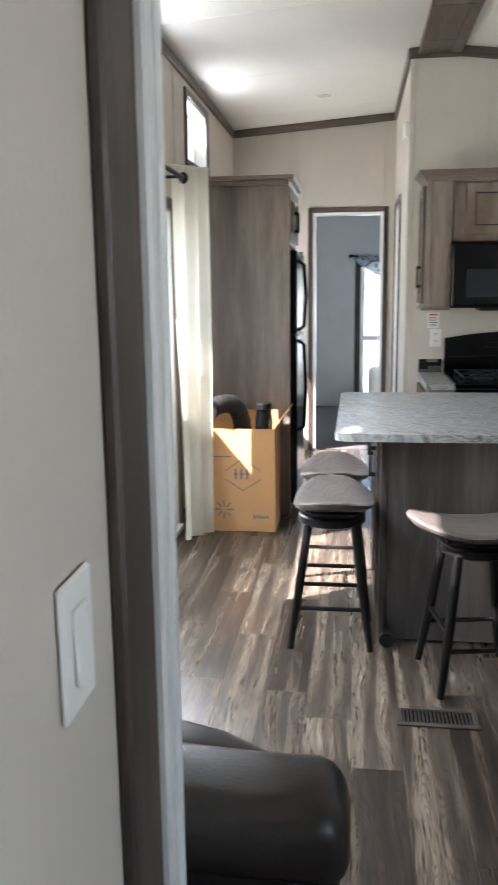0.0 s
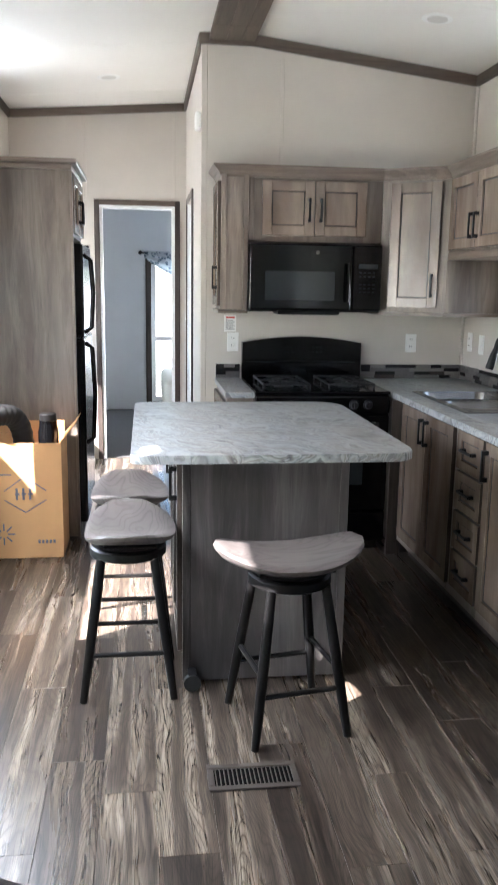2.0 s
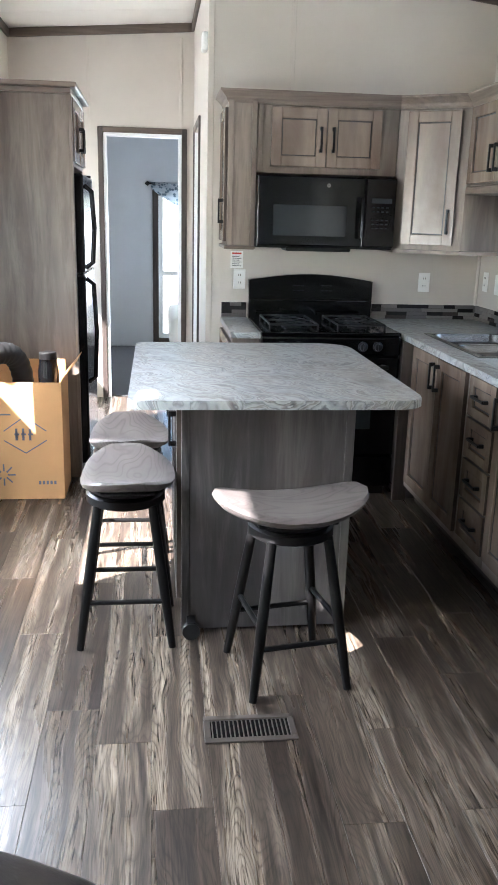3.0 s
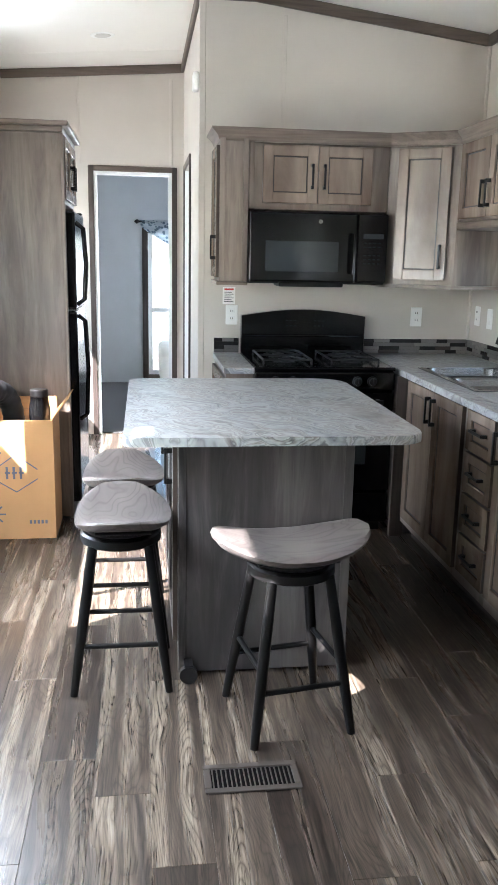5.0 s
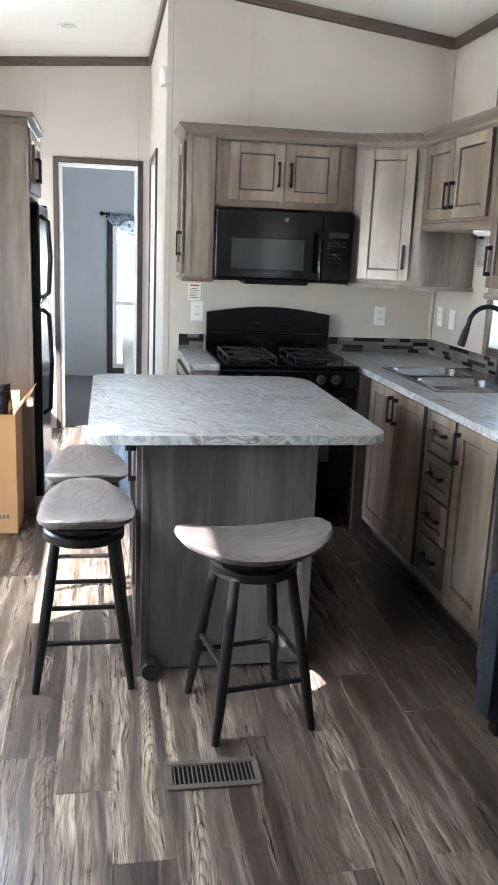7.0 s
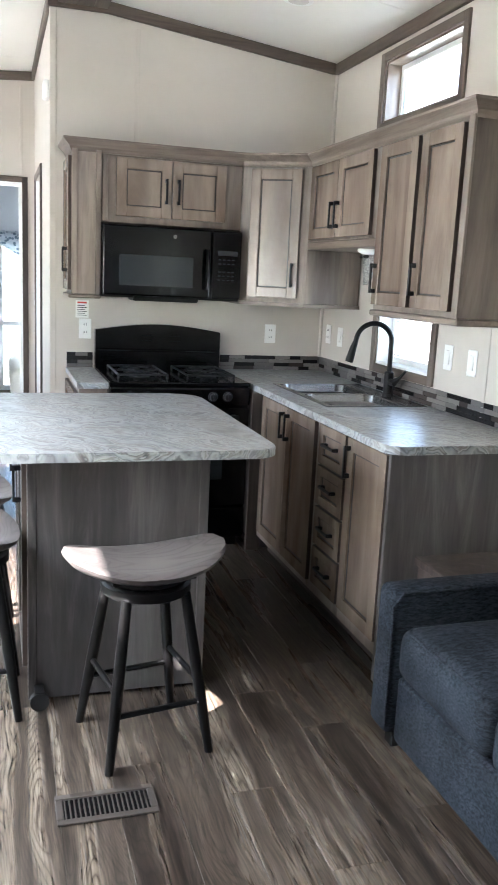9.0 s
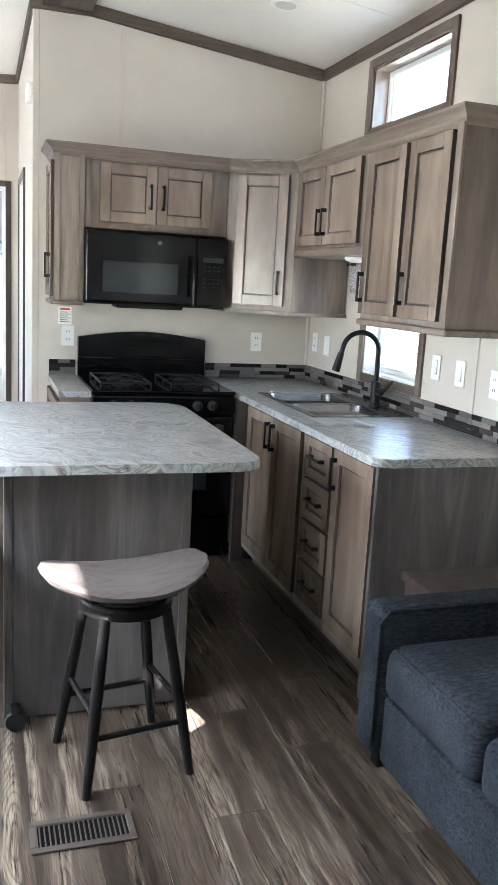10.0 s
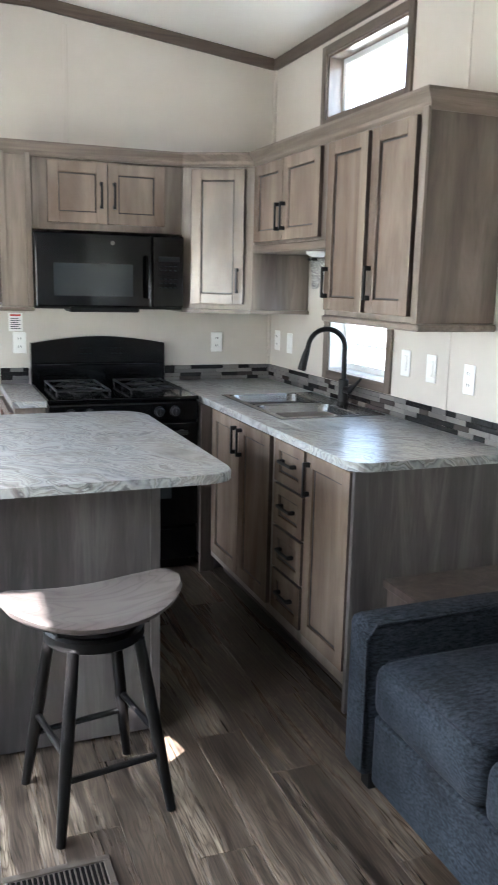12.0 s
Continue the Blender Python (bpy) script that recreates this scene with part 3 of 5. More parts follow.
def hall_door():
    y0, y1, z0, z1 = SIDE_DOOR
    root = thing("door_3", "closed white hallway door with dark wood casing", "door", (XH, (y0 + y1) / 2, 0), kind="structure")
    for a, b in ((y0 - 0.042, y0), (y1, y1 + 0.042)):
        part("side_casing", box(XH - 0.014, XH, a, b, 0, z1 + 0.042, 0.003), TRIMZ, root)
    part("head_casing", box(XH - 0.014, XH, y0, y1, z1, z1 + 0.042, 0.003), TRIM, root)
    part("door_leaf", box(XH + 0.02, XH + 0.055, y0 + 0.004, y1 - 0.004, 0.01, z1 - 0.003, 0.003), WHITE, root)
    part("jamb", box(XH - 0.003, XH + 0.02, y0, y0 + 0.02, 0, z1), WHITE, root)
    part("jamb", box(XH - 0.003, XH + 0.02, y1 - 0.02, y1, 0, z1), WHITE, root)
    return root


hall_door()


def entry_jamb():
    root = thing("door_4", "cased entry opening with dark wood casing and white jamb", "door", (-0.80, 0.78, 0), kind="structure")
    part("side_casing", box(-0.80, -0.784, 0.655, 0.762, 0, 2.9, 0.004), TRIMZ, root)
    bm = box(-0.90, -0.775, 0.766, 0.80, 0, 2.9, 0.004)
    box(-0.90, -0.77, 0.80, 0.818, 0, 2.9, 0.004, bm=bm)
    part("jamb", bm, WHITE, root)
    return root


entry_jamb()

# ---- outdoors ----
structure("ground", box(-400, 400, -400, 400, -0.75, -0.65), GRAVEL, "pale gravel lot around the cabin", "ground")
# added out of view: stops high sun at the transoms and door head
structure("roof_overhang", box(XL - 1.19, XL - 0.12, 2.6, 10.1, 2.86, 2.92), WHITE, "unseen white overhang added above the deck to cut high sun", "roof")
structure("deck", box(XL - 2.2, XL - 0.13, 0.5, 7.5, -0.14, -0.03), DECK, "weathered wooden deck outside the patio door", "deck")
rail = thing("deck_railing", "pale green-grey deck railing with upright boards", "railing", (XL - 0.3, 4, -0.03), kind="structure")
part("top_rail", box(XL - 0.33, XL - 0.24, 1.2, 5.4, 1.18, 1.215, 0.008), RAILING, rail)
for q in range(30):
    part("board", box(XL - 0.3, XL - 0.28, 1.2 + q * 0.14, 1.338 + q * 0.14, -0.03, 1.179, 0.002), RAILING, rail)

# ---- cabinets ----


def shaker(w, h, mat=DOORW, t=0.02, rail=0.055):
    """A framed door front: x to the right, z up, its face towards -y at y = -t."""
    bm = bmesh.new()
    box(0, rail, -t, 0, 0, h, 0.002, bm=bm)
    box(w - rail, w, -t, 0, 0, h, 0.002, bm=bm)
    box(rail, w - rail, -t, 0, 0, rail, 0.002, bm=bm)
    box(rail, w - rail, -t, 0, h - rail, h, 0.002, bm=bm)
    box(rail - 0.001, w - rail + 0.001, -t + 0.011, -0.002, rail - 0.001, h - rail + 0.001, bm=bm)
    for f in bm.faces:
        c, n = f.calc_center_median(), f.normal
        outer = min(c.x, w - c.x, c.z, h - c.z) < 0.0004
        if outer and abs(n.y) < 0.3:
            f.material_index = 1
    bm.normal_update()
    return bm


def glaze(w, h, t=0.02, rail=0.055):
    """The dark line round a door's sunk panel: stain and painted inner shadow in one."""
    g, y0, y1 = 0.0065, -t + 0.0095, -t + 0.0115
    bm = box(rail, rail + g, y0, y1, rail, h - rail)
    box(w - rail - g, w - rail, y0, y1, rail, h - rail, bm=bm)
    box(rail + g, w - rail - g, y0, y1, rail, rail + g, bm=bm)
    box(rail + g, w - rail - g, y0, y1, h - rail - g, h - rail, bm=bm)
    return bm


def pull(length, upright=True, t=0.02):
    """A square bar pull on two posts, centred on its own origin on the door's face."""
    bm = bmesh.new()
    s, r = 0.006, length / 2
    box(-s, s, -t - 0.029, -t - 0.02, -r, r, 0.002, bm=bm)
    for e in (-r + 0.009, r - 0.009):
        box(-0.0075, 0.0075, -t - 0.022, -t, e - 0.009, e + 0.009, 0.002, bm=bm)
    if not upright:
        bmesh.ops.transform(bm, matrix=Matrix.Rotation(radians(90), 4, "Y"), verts=bm.verts[:])
    return bm


def front(parent, m, w, h, handle, upright=True, name="door", rail=0.055, length=0.13, mat=DOORW):
    """A shaker front with its glaze line and pull, placed by m in the parent's space."""
    d = part(name, shaker(w, h, mat, 0.02, rail), [mat, EDGE], parent, m=m)
    part("glaze_line", glaze(w, h, 0.02, rail), GLAZE, d, "dark stained groove with its shadow line painted in")
    bm = pull(length, upright)
    bmesh.ops.transform(bm, matrix=Matrix.Translation((handle[0], 0, handle[1])), verts=bm.verts[:])
    part("handle", bm, BLACKM, d, "matte black bar pull")
    return d


def face_south(root, x, y, z):
    return Matrix.Translation(Vector((x, y, z)) - root.location)


def face_west(root, x, y, z):
    """Front faces -x; its width runs towards -y from y."""
    return Matrix.Translation(Vector((x, y, z)) - root.location) @ Matrix.Rotation(radians(-90), 4, "Z")


ZU0, ZU1 = 1.345, 2.088

# over the microwave
cab = thing("wall_cabinet", "grey-brown wall cabinet with two doors over the microwave", "cabinet", (0.3, 5.2, 1.33))
part("body", box(-0.008, 0.765, 5.075, YK - 0.006, 1.73, ZU1, 0.002), CAB, cab)
part("filler", box(-0.008, 0.022, 5.065, 5.074, 1.735, ZU1, 0.002), CAB, cab)
front(cab, face_south(cab, 0.066, 5.074, 1.765), 0.299, 0.299, (0.268, 0.14))
front(cab, face_south(cab, 0.369, 5.074, 1.765), 0.299, 0.299, (0.032, 0.14))

# narrow one beside it, its door facing the hallway
cab = thing("narrow_wall_cabinet", "narrow grey-brown wall cabinet beside the microwave", "cabinet", (-0.08, 5.2, 1.33))
part("body", box(-0.162, -0.012, 5.06, YK - 0.006, ZU0, ZU1, 0.002), CAB, cab)
part("side_stile", box(-0.166, -0.136, 5.05, 5.06, ZU0, ZU1, 0.002), CAB, cab)
part("side_stile", box(-0.04, -0.012, 5.05, 5.06, ZU0, ZU1, 0.002), CAB, cab)
front(cab, face_west(cab, -0.163, 5.4, 1.365), 0.32, 0.69, (0.285, 0.16))
part("bottom_lip", box(-0.182, -0.012, 5.03, YK - 0.006, ZU0 - 0.02, ZU0 - 0.001, 0.004), CABH, cab)

# corner cabinet set on the diagonal
DA, DB = (0.768, 5.075), (1.095, 4.87)
dv = Vector((DB[0] - DA[0], DB[1] - DA[1], 0))
ang = math.degrees(math.atan2(dv.y, dv.x))
cab = thing("corner_wall_cabinet", "diagonal grey-brown corner wall cabinet with one pale door", "cabinet", (1.1, 5.1, 1.33))
part("body", slab([DA, DB, (XR - 0.006, DB[1]), (XR - 0.006, YK - 0.006), (DA[0], YK - 0.006)], ZU0, ZU1), CAB, cab)
part("bottom_lip", slab([(DA[0], DA[1] - 0.022), (DB[0] - 0.015, DB[1] - 0.02), (XR - 0.006, DB[1] - 0.02), (XR - 0.006, YK - 0.006), (DA[0], YK - 0.006)], ZU0 - 0.02, ZU0 - 0.001), CABH, cab)
mat4 = Matrix.Translation(Vector((DA[0], DA[1], 0)) - Vector((cab.location.x, cab.location.y, cab.location.z))) @ Matrix.Rotation(radians(ang), 4, "Z")
front(cab, mat4 @ Matrix.Translation((0.055, -0.003, 1.372)), 0.285, 0.69, (0.253, 0.125))

# short one over the sink with an open niche below
cab = thing("short_wall_cabinet", "short grey-brown wall cabinet with two doors above the sink", "cabinet", (1.25, 4.4, 1.65))
part("body", box(1.1, XR - 0.006, 4.0, 4.868, 1.68, ZU1, 0.002), CAB, cab)
part("bottom_rail", box(1.092, XR - 0.006, 4.0, 4.868, 1.64, 1.679, 0.004), CABY, cab)
front(cab, face_west(cab, 1.099, 4.828, 1.692), 0.362, 0.378, (0.335, 0.11))
front(cab, face_west(cab, 1.099, 4.46, 1.692), 0.392, 0.378, (0.03, 0.11))

# tall pair
cab = thing("tall_wall_cabinet", "tall grey-brown wall cabinet with two doors by the window", "cabinet", (1.25, 3.62, 1.35))
part("body", box(1.1, XR - 0.006, 3.265, 3.998, ZU0 + 0.015, ZU1, 0.002), CAB, cab)
part("corner_stile", box(1.088, 1.1, 3.262, 3.3, ZU0 + 0.015, ZU1, 0.002), CAB, cab)
part("bottom_lip", box(1.08, XR - 0.006, 3.245, 4.0, ZU0 - 0.012, ZU0 + 0.014, 0.006), CABY, cab)
front(cab, face_west(cab, 1.099, 3.986, 1.383), 0.332, 0.685, (0.03, 0.115))
front(cab, face_west(cab, 1.099, 3.62, 1.383), 0.302, 0.685, (0.03, 0.115))


def crown():
    """The crown moulding that runs round the tops of the wall cabinets."""
    path = [(-0.167, YK - 0.006), (-0.167, 5.06), (0.765, 5.06), (1.095, 4.86), (1.1, 3.262), (XR - 0.006, 3.262)]
    prof = [(0.0, ZU1 - 0.012), (0.008, ZU1), (0.012, ZU1 + 0.012), (0.03, ZU1 + 0.03), (0.045, ZU1 + 0.042), (0.045, ZU1 + 0.052), (-0.02, ZU1 + 0.052), (-0.02, ZU1 - 0.012)]
    bm = bmesh.new()
    rings = []
    for i, p in enumerate(path):
        d0 = (Vector(path[i]) - Vector(path[i - 1])).normalized() if i else None
        d1 = (Vector(path[i + 1]) - Vector(p)).normalized() if i < len(path) - 1 else None
        n0 = Vector((d0.y, -d0.x)) if d0 else None
        n1 = Vector((d1.y, -d1.x)) if d1 else None
        n = n0 if n1 is None else n1 if n0 is None else (n0 + n1) / (1 + n0.dot(n1))
        rings.append([bm.verts.new((p[0] + n.x * o, p[1] + n.y * o, z)) for o, z in prof])
    k = len(prof)
    for a, b in zip(rings, rings[1:]):
        along_y = abs(a[0].co.y - b[0].co.y) > 3 * abs(a[0].co.x - b[0].co.x)
        for j in range(k):
            bm.faces.new((a[j], b[j], b[(j + 1) % k], a[(j + 1) % k])).material_index = int(along_y)
    bm.faces.new(rings[0])
    bm.faces.new(rings[-1][::-1])
    bmesh.ops.recalc_face_normals(bm, faces=bm.faces[:])
    return bm


tagged(part("crown_moulding", crown(), [CABH, CABY]), "light brown crown moulding along the wall cabinet tops", "moulding")

# base cabinets along the east wall
XF = 0.80


def base_body(root, y0, y1, mat=CAB):
    part("body", box(XF, XR - 0.006, y0, y1, 0.09, 0.879, 0.002), mat, root)
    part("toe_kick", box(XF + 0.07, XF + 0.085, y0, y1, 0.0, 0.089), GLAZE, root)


cab = thing("sink_base_cabinet", "grey-brown sink base cabinet with two doors", "cabinet", (1.1, 4.2, 0))
base_body(cab, 3.852, 4.62)
front(cab, face_west(cab, XF - 0.001, 4.565, 0.135), 0.378, 0.737, (0.345, 0.645))
front(cab, face_west(cab, XF - 0.001, 4.181, 0.135), 0.355, 0.737, (0.03, 0.645))
cab = thing("drawer_base_cabinet", "grey-brown base cabinet with four drawers", "cabinet", (1.1, 3.66, 0))
base_body(cab, 3.5, 3.85)
for i in range(4):
    front(cab, face_west(cab, XF - 0.001, 3.765, 0.152 + 0.183 * i), 0.274, 0.172, (0.15, 0.095), False, "drawer", 0.042, 0.13)
cab = thing("end_base_cabinet", "grey-brown base cabinet with one tall door", "cabinet", (1.1, 3.3, 0))
base_body(cab, 3.125, 3.498)
part("end_panel", box(XF - 0.012, XR - 0.006, 3.105, 3.124, 0.0, 0.879, 0.002), ISLAND, cab)
front(cab, face_west(cab, XF - 0.001, 3.466, 0.152), 0.34, 0.722, (0.03, 0.625))
tagged(part("corner_filler", box(0.746, XF + 0.02, 4.632, 4.66, 0.0, 0.879), TRIMZ), "dark wood filler panel beside the range", "panel")
tagged(part("corner_carcass", box(XF + 0.03, XR - 0.006, 4.665, YK - 0.006, 0.0, 0.879), ISLAND), "dark corner base cabinet carcass", "cabinet")

cab = thing("narrow_base_cabinet", "narrow grey-brown base cabinet beside the range", "cabinet", (-0.08, 5.05, 0))
part("body", box(-0.15, -0.006, 4.76, YK - 0.006, 0.0, 0.879, 0.002), CAB, cab)
front(cab, face_south(cab, -0.145, 4.759, 0.7), 0.134, 0.15, (0.067, 0.075), False, "drawer", 0.03, 0.07)
front(cab, face_west(cab, -0.151, 5.39, 0.12), 0.6, 0.73, (0.56, 0.55))

# counters
SINK = (0.885, 1.4, 3.955, 4.73)


def counter_top():
    x0, x1, y0, y1 = 0.77, XR - 0.004, 3.085, YK - 0.004
    z0, z1 = 0.88, 0.912
    outer = round_rect(x0, x1, y0, y1, (0.075, 0.004, 0.001, 0.001))
    inner = [(SINK[0] + 0.02, SINK[2] + 0.02), (SINK[1] - 0.02, SINK[2] + 0.02), (SINK[1] - 0.02, SINK[3] - 0.02), (SINK[0] + 0.02, SINK[3] - 0.02)]
    bm = bmesh.new()
    for ring in (outer, inner):
        vs = [bm.verts.new((x, y, z1)) for x, y in ring]
        for k in range(len(vs)):
            bm.edges.new((vs[k - 1], vs[k]))
    bmesh.ops.triangle_fill(bm, use_beauty=True, use_dissolve=False, edges=bm.edges[:])
    hole = [f for f in bm.faces if inner[0][0] < f.calc_center_median().x < inner[1][0] and inner[0][1] < f.calc_center_median().y < inner[2][1]]
    bmesh.ops.delete(bm, geom=hole, context="FACES_ONLY")
    low = bmesh.ops.extrude_face_region(bm, geom=bm.faces[:])["geom"]
    for v in low:
        if isinstance(v, bmesh.types.BMVert):
            v.co.z = z0
    bmesh.ops.recalc_face_normals(bm, faces=bm.faces[:])
    return bm


def edge_band(path, z0, z1, t=0.0015):
    """A thin laminate strip glued along a counter's edge; the path runs with the outside on its right."""
    bm = bmesh.new()
    rings = []
    for i, p in enumerate(path):
        d = (Vector(path[min(i + 1, len(path) - 1)]) - Vector(path[max(i - 1, 0)])).normalized()
        n = Vector((d.y, -d.x))
        rings.append([bm.verts.new((p[0] + n.x * o, p[1] + n.y * o, z)) for o, z in ((0.0002, z0), (t, z0), (t, z1), (0.0002, z1))])
    for a, b in zip(rings, rings[1:]):
        for k in range(4):
            bm.faces.new((a[k], b[k], b[(k + 1) % 4], a[(k + 1) % 4]))
    bm.faces.new(rings[0][::-1])
    bm.faces.new(rings[-1])
    bmesh.ops.recalc_face_normals(bm, faces=bm.faces[:])
    return bm


top = tagged(part("countertop", counter_top(), MARBLE), "grey and white swirled laminate countertop with rounded corner", "countertop")
front_edge = [(0.77, 4.7)] + round_rect(0.77, XR - 0.004, 3.085, YK - 0.004, (0.075, 0.004, 0.001, 0.001))[:8] + [(XR - 0.006, 3.085)]
part("edge_band", edge_band(front_edge, 0.8805, 0.9105), MARBLE, top, "pale laminate edge strip")
tagged(part("side_countertop", box(-0.165, -0.004, 4.72, YK - 0.004, 0.88, 0.912, 0.003), MARBLE), "narrow swirled laminate countertop beside the range", "countertop")


def mosaic(name, length, place, loc, label):
    """Four rows of thin glass and stone strips on a backing."""
    root = thing(name, label, "backsplash", loc)
    rows, h = 4, 0.022
    bmb = box(0, length, -0.003, 0, 0.0, rows * h, bm=None)
    part("backing", bmb, GAP, root, m=place)
    meshes = {}
    rng = random.Random(int(length * 1000))
    for r in range(rows):
        x = -rng.random() * 0.05
        while x < length:
            w = rng.choice((0.07, 0.1, 0.13))
            a, b = max(x, 0) + 0.0008, min(x + w, length) - 0.0008
            x += w
            if b - a < 0.008:
                continue
            k = rng.choice((0, 1, 1, 2, 2, 3, 0))
            key = (round(b - a, 4), k)
            if key not in meshes:
                ob = part("mosaic_tile", box(0, b - a, -0.007, -0.003, 0.0008, h - 0.0008, 0.0008), TILES[k], root)
                meshes[key] = ob.data
            else:
                ob = new("mosaic_tile", meshes[key])
                ob.parent = root
            ob.matrix_local = place @ Matrix.Translation((a, 0, r * h))
    return root


mosaic("backsplash_range", XR - 0.765, Matrix.Identity(4), (0.765, YK - 0.001, 0.9125), "grey and black mosaic strip backsplash behind the range")
mosaic("backsplash_left", 0.15, Matrix.Identity(4), (-0.16, YK - 0.001, 0.9125), "short grey and black mosaic strip backsplash")
mosaic("backsplash_sink", YK - 0.02 - 3.08, Matrix.Rotation(radians(-90), 4, "Z"), (XR - 0.001, YK - 0.012, 0.9125), "grey and black mosaic strip backsplash behind the sink")


val = thing("sink_valance", "grey patterned cloth valance on a black rod over the sink window", "valance", (1.38, 4.35, 1.5))
part("rod", tube([(1.36, 4.02, 1.615), (1.36, 4.74, 1.615)], 0.008, 10), BLACKM, val, smooth=True)
bm = bmesh.new()
cols = []
for i in range(25):
    u = i / 24
    drop = 0.03 + 0.13 * abs(math.cos(math.pi * u)) ** 1.5
    cols.append([bm.verts.new((1.35 + 0.012 * math.sin(26 * u) + 0.004 * v, 4.7 - 0.66 * u, 1.625 - drop * v / 4)) for v in range(5)])
for a, b in zip(cols, cols[1:]):
    for j in range(4):
        bm.faces.new((a[j], b[j], b[j + 1], a[j + 1]))
bmesh.ops.solidify(bm, geom=bm.faces[:], thickness=0.003)
part("cloth", bm, LACE, val, "white cloth with a grey pattern", smooth="all")


lamp = thing("under_cabinet_light", "small white under-cabinet light over the sink, switched off", "light", (1.2, 4.3, 1.625))
part("shade", lathe([(0.03, 1.614), (0.048, 1.621), (0.056, 1.63), (0.056, 1.639)], 24, at=(1.2, 4.3, 0)), PLASTIC, lamp, smooth=True)


def sink():
    x0, x1, y0, y1 = SINK
    root = thing("kitchen_sink", "stainless steel double bowl sink set into the counter", "sink", ((x0 + x1) / 2, (y0 + y1) / 2, 0.91))
    ym = (y0 + y1) / 2
    bowls = [(x0 + 0.03, x1 - 0.11, y0 + 0.03, ym - 0.012), (x0 + 0.03, x1 - 0.11, ym + 0.012, y1 - 0.03)]
    bm = bmesh.new()
    z = 0.9165
    xs = [x0, bowls[0][0], bowls[0][1], x1]
    ys = [y0, bowls[0][2], bowls[0][3], bowls[1][2], bowls[1][3], y1]
    for i in range(3):
        for j in range(5):
            if i == 1 and j in (1, 3):
                continue
            box(xs[i], xs[i + 1], ys[j], ys[j + 1], 0.9125, z, bm=bm)
    part("rim", bm, STEEL, root)
    for b in bowls:
        own = bmesh.new()
        levels = [(0.0, z), (0.004, z - 0.01), (0.012, z - 0.12), (0.03, z - 0.15), (0.07, z - 0.158)]
        rings = [[own.verts.new((px, py, zz)) for px, py in round_rect(b[0] + o, b[1] - o, b[2] + o, b[3] - o, [max(0.055 - o * 0.3, 0.01)] * 4, 6)] for o, zz in levels]
        n = len(rings[0])
        for a, c in zip(rings, rings[1:]):
            for k in range(n):
                own.faces.new((a[k], c[k], c[(k + 1) % n], a[(k + 1) % n]))
        own.faces.new(rings[-1])
        bmesh.ops.recalc_face_normals(own, faces=own.faces[:])
        bmesh.ops.reverse_faces(own, faces=own.faces[:])
        bowl = part("bowl", own, STEEL, root, smooth="all")
        cx, cy = (b[0] + b[1]) / 2, (b[2] + b[3]) / 2
        part("drain", lathe([(0.04, 0), (0.04, 0.003), (0.03, 0.004), (0.012, 0.002)], 20, at=(cx, cy, z - 0.157)), CHROME, bowl)
    return root


sink()


mat_root = thing("drying_mat", "thin pale ribbed drying mat on the counter beside the sink", "mat", (0.97, 3.8, 0.9125))
for i in range(9):
    part("rib", box(0.86, 1.075, 3.69 + i * 0.027, 3.703 + i * 0.027, 0.9126, 0.915, 0.001), MATPLASTIC, mat_root)
for x in (0.875, 0.965, 1.055):
    part("cross_strip", box(x - 0.004, x + 0.004, 3.69, 3.919, 0.9151, 0.9158), MATPLASTIC, mat_root)


def faucet():
    x, y, z = 1.35, 4.275, 0.917
    root = thing("kitchen_faucet", "matte black gooseneck pull-down kitchen faucet", "faucet", (x, y, z))
    part("base", lathe([(0.03, 0), (0.03, 0.012), (0.024, 0.016), (0.024, 0.12), (0.018, 0.125)], 24, at=(x, y, z)), BLACKM, root, smooth=True)
    pts = [(x, y, z + 0.12), (x, y, z + 0.275)]
    for i in range(1, 15):
        a = radians(180 * i / 15)
        pts.append((x - 0.088 + 0.088 * math.cos(a), y + 0.02 * (1 - math.cos(a)), z + 0.275 + 0.088 * math.sin(a)))
    pts.append((x - 0.179, y + 0.042, z + 0.265))
    part("spout", tube(pts, 0.0125, 14), BLACKM, root, smooth=True)
    part("spray_head", tube([(x - 0.179, y + 0.042, z + 0.265), (x - 0.187, y + 0.044, z + 0.24), (x - 0.203, y + 0.046, z + 0.175), (x - 0.206, y + 0.046, z + 0.165)], [0.014, 0.017, 0.021, 0.019], 16), BLACKM, root, smooth=True)
    part("lever", tube([(x, y - 0.024, z + 0.075), (x, y - 0.06, z + 0.075), (x + 0.02, y - 0.075, z + 0.1), (x + 0.035, y - 0.11, z + 0.14)], [0.018, 0.018, 0.008, 0.006], 12), BLACKM, root, smooth=True)
    return root


faucet()

# ---- range and microwave ----


